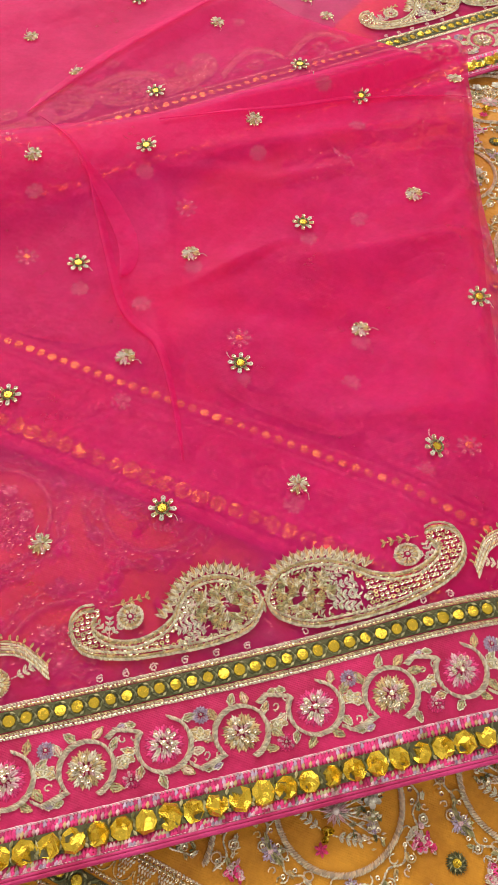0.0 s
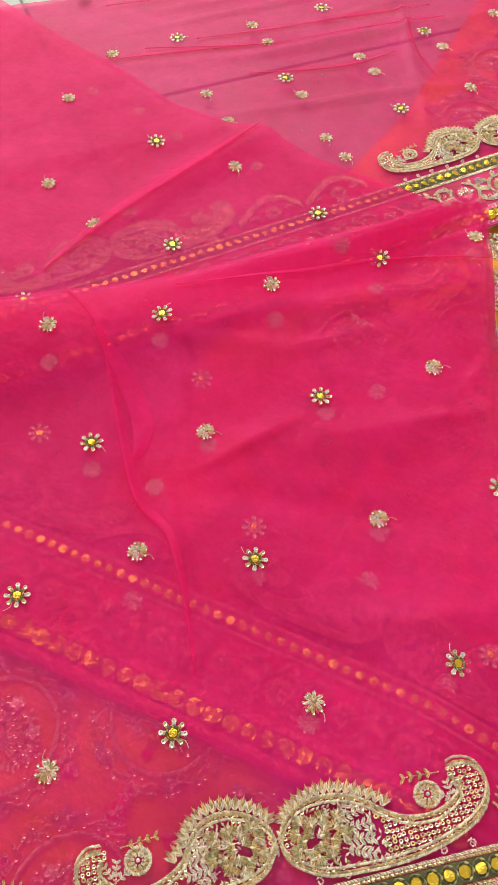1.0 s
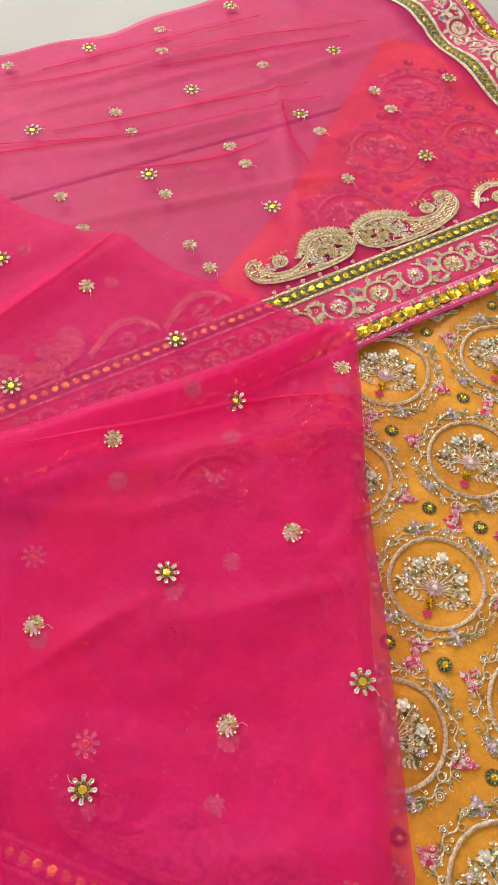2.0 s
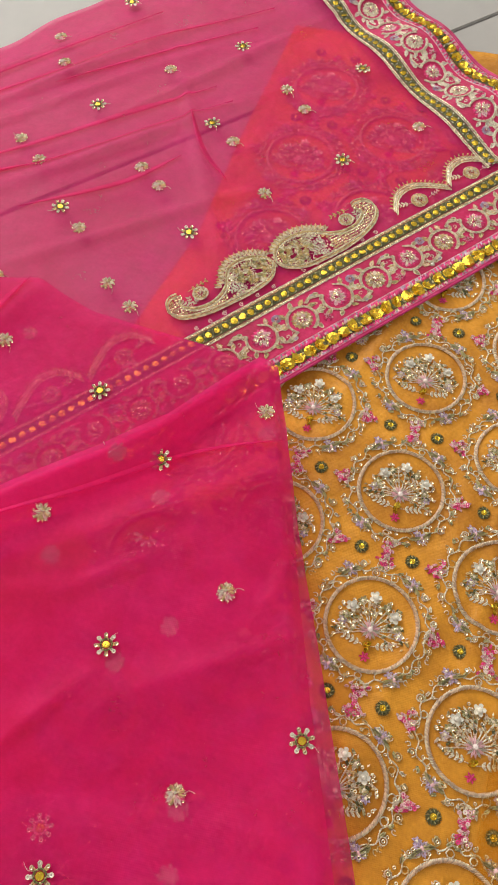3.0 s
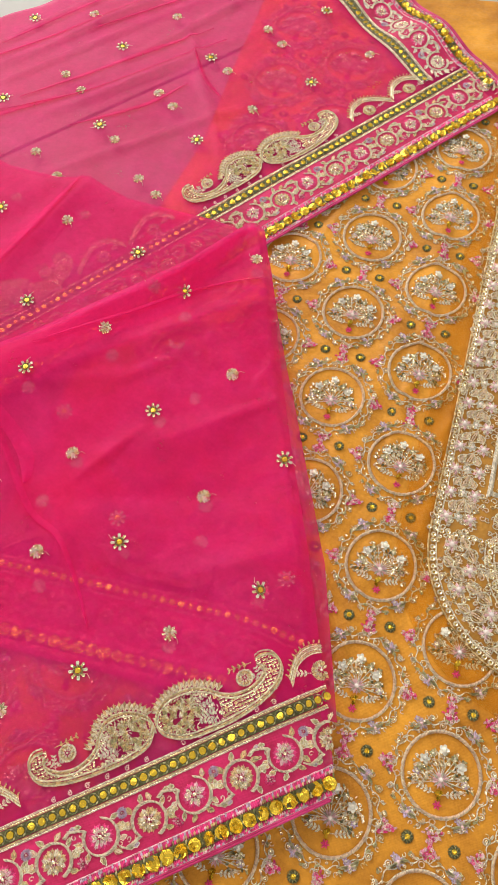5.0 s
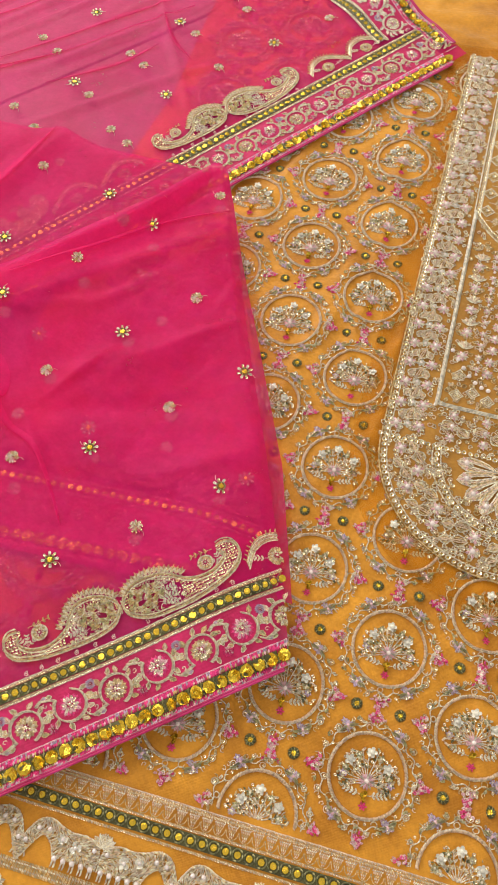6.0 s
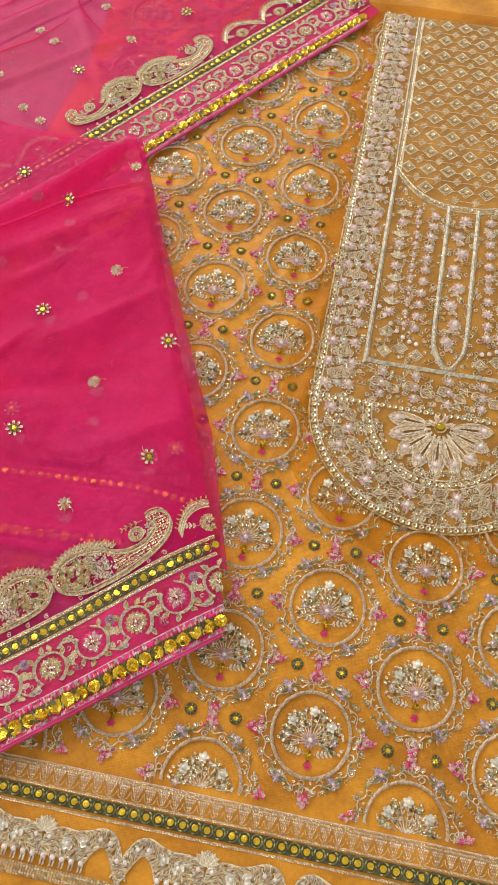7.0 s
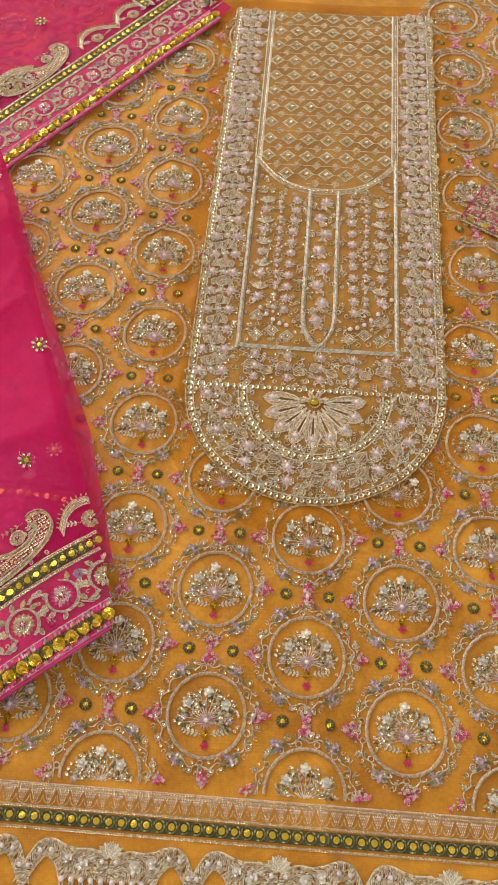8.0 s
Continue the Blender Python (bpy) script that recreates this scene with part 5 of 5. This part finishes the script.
        if me:
            part("wave", me, strip, "gold wave with a round flower")
    # rolled piping on the hem
    ss = np.linspace(s0, s1, n)
    for o, r in ((0.0, 0.0011), (0.0021, 0.0009)):
        px, py, pz = place(ss, 0 * ss + o, 0 * ss + 0.0006)
        pts = [(a, b, c) for a, b, c in zip(px, py, pz) if keep_world(a - 0.003, b + 0.008)]
        if len(pts) > 3:
            v, f = tube(pts, r)
            part("piping", finish_mesh("piping", v, f, [PIPING], smooth=True), strip, "rolled pink satin piping")
    return strip


def hem_place(wx, wy):
    """Along the hem and inwards from it, on the lower layer."""
    dx, dy = wx - A_O[0], wy - A_O[1]
    return dx * A_S[0] + dy * A_S[1], dx * A_D[0] + dy * A_D[1]


past_corner = lambda a, b: hem_place(a, b)[0] > 0.0245 or hem_place(a, b)[1] > 0.0245
above_hem = lambda a, b: hem_place(a, b)[1] > 0.0725 or (hem_place(a, b)[0] < 0.0245 and hem_place(a, b)[1] > 0.0245)


border("border", lower, (A_O, A_S, A_D), on_a, 0.004, 0.80, past_corner, (0.311, 0.66), ((0.185, True), (0.125, True), (0.428, False), (0.49, False)), "embroidered hem border on dark pink silk", 401)
front_trim = inside_polygon([(0.3005, 0.2815)] + [(a - 0.003, c) for a, c in F_RIGHT] + F_TOP[::-1][1:] + [(-0.46, -0.225)])
border("border", front, (B_O, B_S, B_D), on_b, -0.03, 0.46, front_trim, (0.1157,), ((0.222, False), (0.285, False), (-0.0, True)), "embroidered hem border on dark pink silk", 402)
border("border", back, (U_O, U_S, U_D), on_u, 0.01, 0.60, inside_polygon([(-0.46, 0.36), (0.274, 0.34), (0.252, 0.43), (0.19, 0.6), (-0.46, 0.6)]), (0.14, 0.42), ((0.26, False),), "border of the turned-under layer", 403, True, False)


def on_side(x, y, z):
    return on_a(y, x, z + 0.0004)


border("side_border", lower, (A_O, A_D, A_S), on_side, 0.004, 0.482, above_hem, (), (), "embroidered end border with flowers", 404, False, False, {"gold": "pale", "rose": "shell", "leaf": "shell"})


# ---- small flowers strewn on the dupatta ----
def buti_stitches(mirrored, seed):
    st = Stitches(seed)
    rg = random.Random(seed)
    if mirrored:
        for k in range(8):
            a = 2 * math.pi * k / 8 + 0.2
            st.add("leaf", "shell" if k % 2 else "gold", 0.0038 * math.cos(a), 0.0038 * math.sin(a), 0.0034, a, 0.0004, 0.0046, 0.003)
            st.add("sequin", "shell" if k % 2 else "sequin", 0.0064 * math.cos(a), 0.0064 * math.sin(a), 0.0015, 0, 0.0006)
        for k in range(22):
            a = 2 * math.pi * k / 22
            st.add("stitch", "olive" if k % 4 else "leaf", 0.0035 * math.cos(a), 0.0035 * math.sin(a), 0.0016, a + 1.3, 0.0007, 0.0015, 0.002)
    else:
        for k in range(9):
            a = 2 * math.pi * (k + 0.4 * rg.random()) / 9
            st.add("leaf", rg.choice(("pale", "shell", "gold", "pale")), 0.0015 * math.cos(a), 0.0015 * math.sin(a) + 0.0012, 0.0044, a, 0.0004, 0.0042, 0.003)
        for k in range(5):
            a = radians(-150 + 30 * k)
            st.add("leaf", rg.choice(("hot", "blush", "gold")), 0, 0, 0.0066, a, 0.0005, 0.0038, 0.0026)
        for k in range(3):
            st.add("leaf", "leaf", 0, 0.0005, 0.0046, radians(60 + 30 * k), 0.0009, 0.0028, 0.0024)
        for k in range(7):
            st.add("stitch", rg.choice(("shell", "pale", "gold")), 0.0035 * (rg.random() - 0.5), 0.001 + 0.0035 * (rg.random() - 0.5), 0.0014, rg.random() * 6, 0.0014, 0.0012)
        for k in range(8):
            st.add("sequin", "sequin", 0.0056 * math.cos(k * 0.8), 0.0056 * math.sin(k * 0.8), 0.0009, 0, 0.0006)
    # a loose thread end
    a = rg.random() * 6.28
    st.run(soft_line([(0.004 * math.cos(a), 0.004 * math.sin(a)), (0.008 * math.cos(a + 0.2), 0.008 * math.sin(a + 0.2)), (0.011 * math.cos(a), 0.012 * math.sin(a))], 8), "blush", 0.0011, 0.0015, 0, 0.0002, 0.0006)
    return st


GREEN_BUTIS = [buti_stitches(True, 500 + k).mesh("mirror_flower") for k in range(3)]
GOLD_BUTIS = [buti_stitches(False, 510 + k).mesh("gold_flower") for k in range(4)]
# turned-under flowers get paler threads to offset the light lost through the front
BRIGHTENED = dict(gold="shell", pale="shell", leaf="blush", olive="blush", hot="blush", sequin="shell", blush="shell")
GREEN_UNDER = [buti_stitches(True, 520 + k).mesh("mirror_flower", None, None, BRIGHTENED) for k in range(3)]
GOLD_UNDER = [buti_stitches(False, 530 + k).mesh("gold_flower", None, None, BRIGHTENED) for k in range(4)]


def strew(points, mirrored, layer, height, lift=0.0004, size=1.0):
    greens, golds = (GREEN_UNDER, GOLD_UNDER) if layer is back else (GREEN_BUTIS, GOLD_BUTIS)
    for px, py in points:
        e = 0.004
        z = float(height(np.array([px]), np.array([py]))[0])
        tx = float(height(np.array([px + e]), np.array([py]))[0] - height(np.array([px - e]), np.array([py]))[0]) / (2 * e)
        ty = float(height(np.array([px]), np.array([py + e]))[0] - height(np.array([px]), np.array([py - e]))[0]) / (2 * e)
        ob = part("mirror_flower" if mirrored else "gold_flower", (greens if mirrored else golds)[rnd.randrange(3)], layer,
                  "small flower with a gold mirror heart" if mirrored else "small gold and pink thread flower")
        ob.location, ob.rotation_euler = (px, py, z + lift), (math.atan(ty), -math.atan(tx), rnd.random() * 6.28 if mirrored else 0.7 * (rnd.random() - 0.5))
        ob.scale = (size,) * 3
        if mirrored:
            mi = part("mirror", mirror_meshes[rnd.randrange(6)], ob)
            mi.location, mi.scale = (0, 0, 0.0009), (0.0027,) * 3
            mi.rotation_euler = (0.2 * (rnd.random() - 0.5), 0.2 * (rnd.random() - 0.5), rnd.random() * 6)


strew([(-0.039, 0.596), (0.089, 0.703), (0.085, 0.580), (-0.043, 0.490), (0.086, 0.451), (-0.035, 0.379), (0.082, 0.339), (0.213, 0.428), (0.213, 0.548)], True, front, h_front)
strew([(0.023, 0.650), (0.150, 0.756), (0.151, 0.625), (0.023, 0.525), (0.018, 0.430), (0.148, 0.506), (0.146, 0.382), (0.028, 0.299), (-0.108, 0.557)], False, front, h_front)
strew([(0.091, 0.651), (0.003, 0.566), (-0.081, 0.487), (0.077, 0.474), (0.232, 0.446)], True, back, h_back)
strew([(-0.034, 0.580), (0.094, 0.679), (0.035, 0.626), (0.092, 0.572), (0.027, 0.520), (0.090, 0.443), (0.151, 0.499), (0.212, 0.421),
       (-0.098, 0.535), (-0.036, 0.475), (0.027, 0.402), (0.147, 0.373), (0.153, 0.742)], False, back, h_back)
strew([(0.154, 0.465), (0.007, 0.478), (0.06, 0.70), (0.12, 0.60)], False, back, h_back)
strew([(0.041, 1.184), (-0.073, 1.070), (0.049, 0.933), (-0.066, 0.938), (0.162, 1.047), (0.162, 1.174), (-0.086, 1.230), (0.037, 1.069), (-0.189, 0.961), (-0.313, 0.997), (-0.195, 1.104)], True, lower, h_lower)
strew([(-0.020, 1.135), (0.096, 1.129), (-0.128, 1.012), (0.102, 0.991), (-0.011, 0.999), (-0.092, 0.853), (-0.021, 1.280), (-0.257, 1.047), (-0.236, 0.911), (-0.126, 0.885),
       (-0.002, 0.865), (0.224, 1.104), (0.117, 1.106), (-0.139, 1.159)], False, lower, h_lower)
strew([(-0.135, 0.794), (-0.071, 0.683), (0.024, 0.762), (-0.149, 0.587)], True, middle, h_middle)
strew([(-0.060, 0.790), (-0.138, 0.680), (-0.237, 0.824), (-0.196, 0.711)], False, middle, h_middle)
strew([(-0.126, 0.816), (-0.046, 0.804), (-0.121, 0.709), (-0.046, 0.704), (-0.226, 0.848), (-0.173, 0.837), (0.038, 0.791), (0.022, 0.846), (-0.123, 1.122), (0.061, 1.049), (0.010, 0.980),
       (-0.043, 0.918), (-0.103, 0.989)], False, lower, h_lower)

# ---- folded sleeve end lying on the kurta ----
sleeve = thing("sleeve_border", "dark pink and olive embroidered sleeve border folded on the kurta", "garment border")


def on_sleeve(x, y, z):
    c, s = math.cos(-0.62), math.sin(-0.62)
    wx, wy = 0.622 + c * x - s * y, 0.712 + s * x + c * y
    return wx, wy, z + 0.0065 + 0.001 * wobble(wx, wy, 40, 23)


ss, dd = np.meshgrid(np.linspace(0, 0.26, 40), np.linspace(0, 0.06, 10))
v = np.stack(on_sleeve(0.010 + ss.ravel(), dd.ravel(), 0 * ss.ravel()), 1)
part("fabric", finish_mesh("fabric", v, grid_faces(40, 10), [PINK_BAND], smooth=True), sleeve)
trim = Stitches(601)
for d in (0.001, 0.012, 0.030, 0.058):
    trim.run([(0.012, d), (0.25, d)], "gold", 0.0016, 0.0016, 0.6, 0.0004)
    trim.run([(0.012, d + 0.002), (0.25, d + 0.002)], "olive", 0.0016, 0.0015, -0.6, 0.0004)
for k in range(14):
    trim.bloom(0.02 + 0.017 * k, 0.021, 0.006, ("hot", "gold", "lilac"), "pale", 2)
    trim.bloom(0.03 + 0.017 * k, 0.045, 0.008, ("gold", "pale", "leaf"), "hot", 3)
    trim.add("round%d" % (k % 6), "foil", 0.02 + 0.017 * k, 0.0065, 0.0035, k, 0.0006)
trim.fill(lambda a, b: True, (0.012, 0.0, 0.25, 0.06), 5200, ("olive", "gold", "hot", "rose", "leaf"), 0.0016)
part("embroidery", trim.mesh("embroidery", on_sleeve), sleeve)

# ---- floor tiles ----
for i in range(-4, 5):
    for j in range(-4, 5):
        if i == -4 and j == -4:
            tile_me = box_mesh("tile", -0.2985, -0.2985, -0.010, 0.2985, 0.2985, -0.0006, TILE, 0.0012)
        x0, y0 = 0.6 * i, 0.6 * j + 0.08
        if abs(x0) < 2.2 and -2.15 < y0 < 2.15:
            t = part("tile", tile_me, floor)
            t.location = (x0, y0, 0)
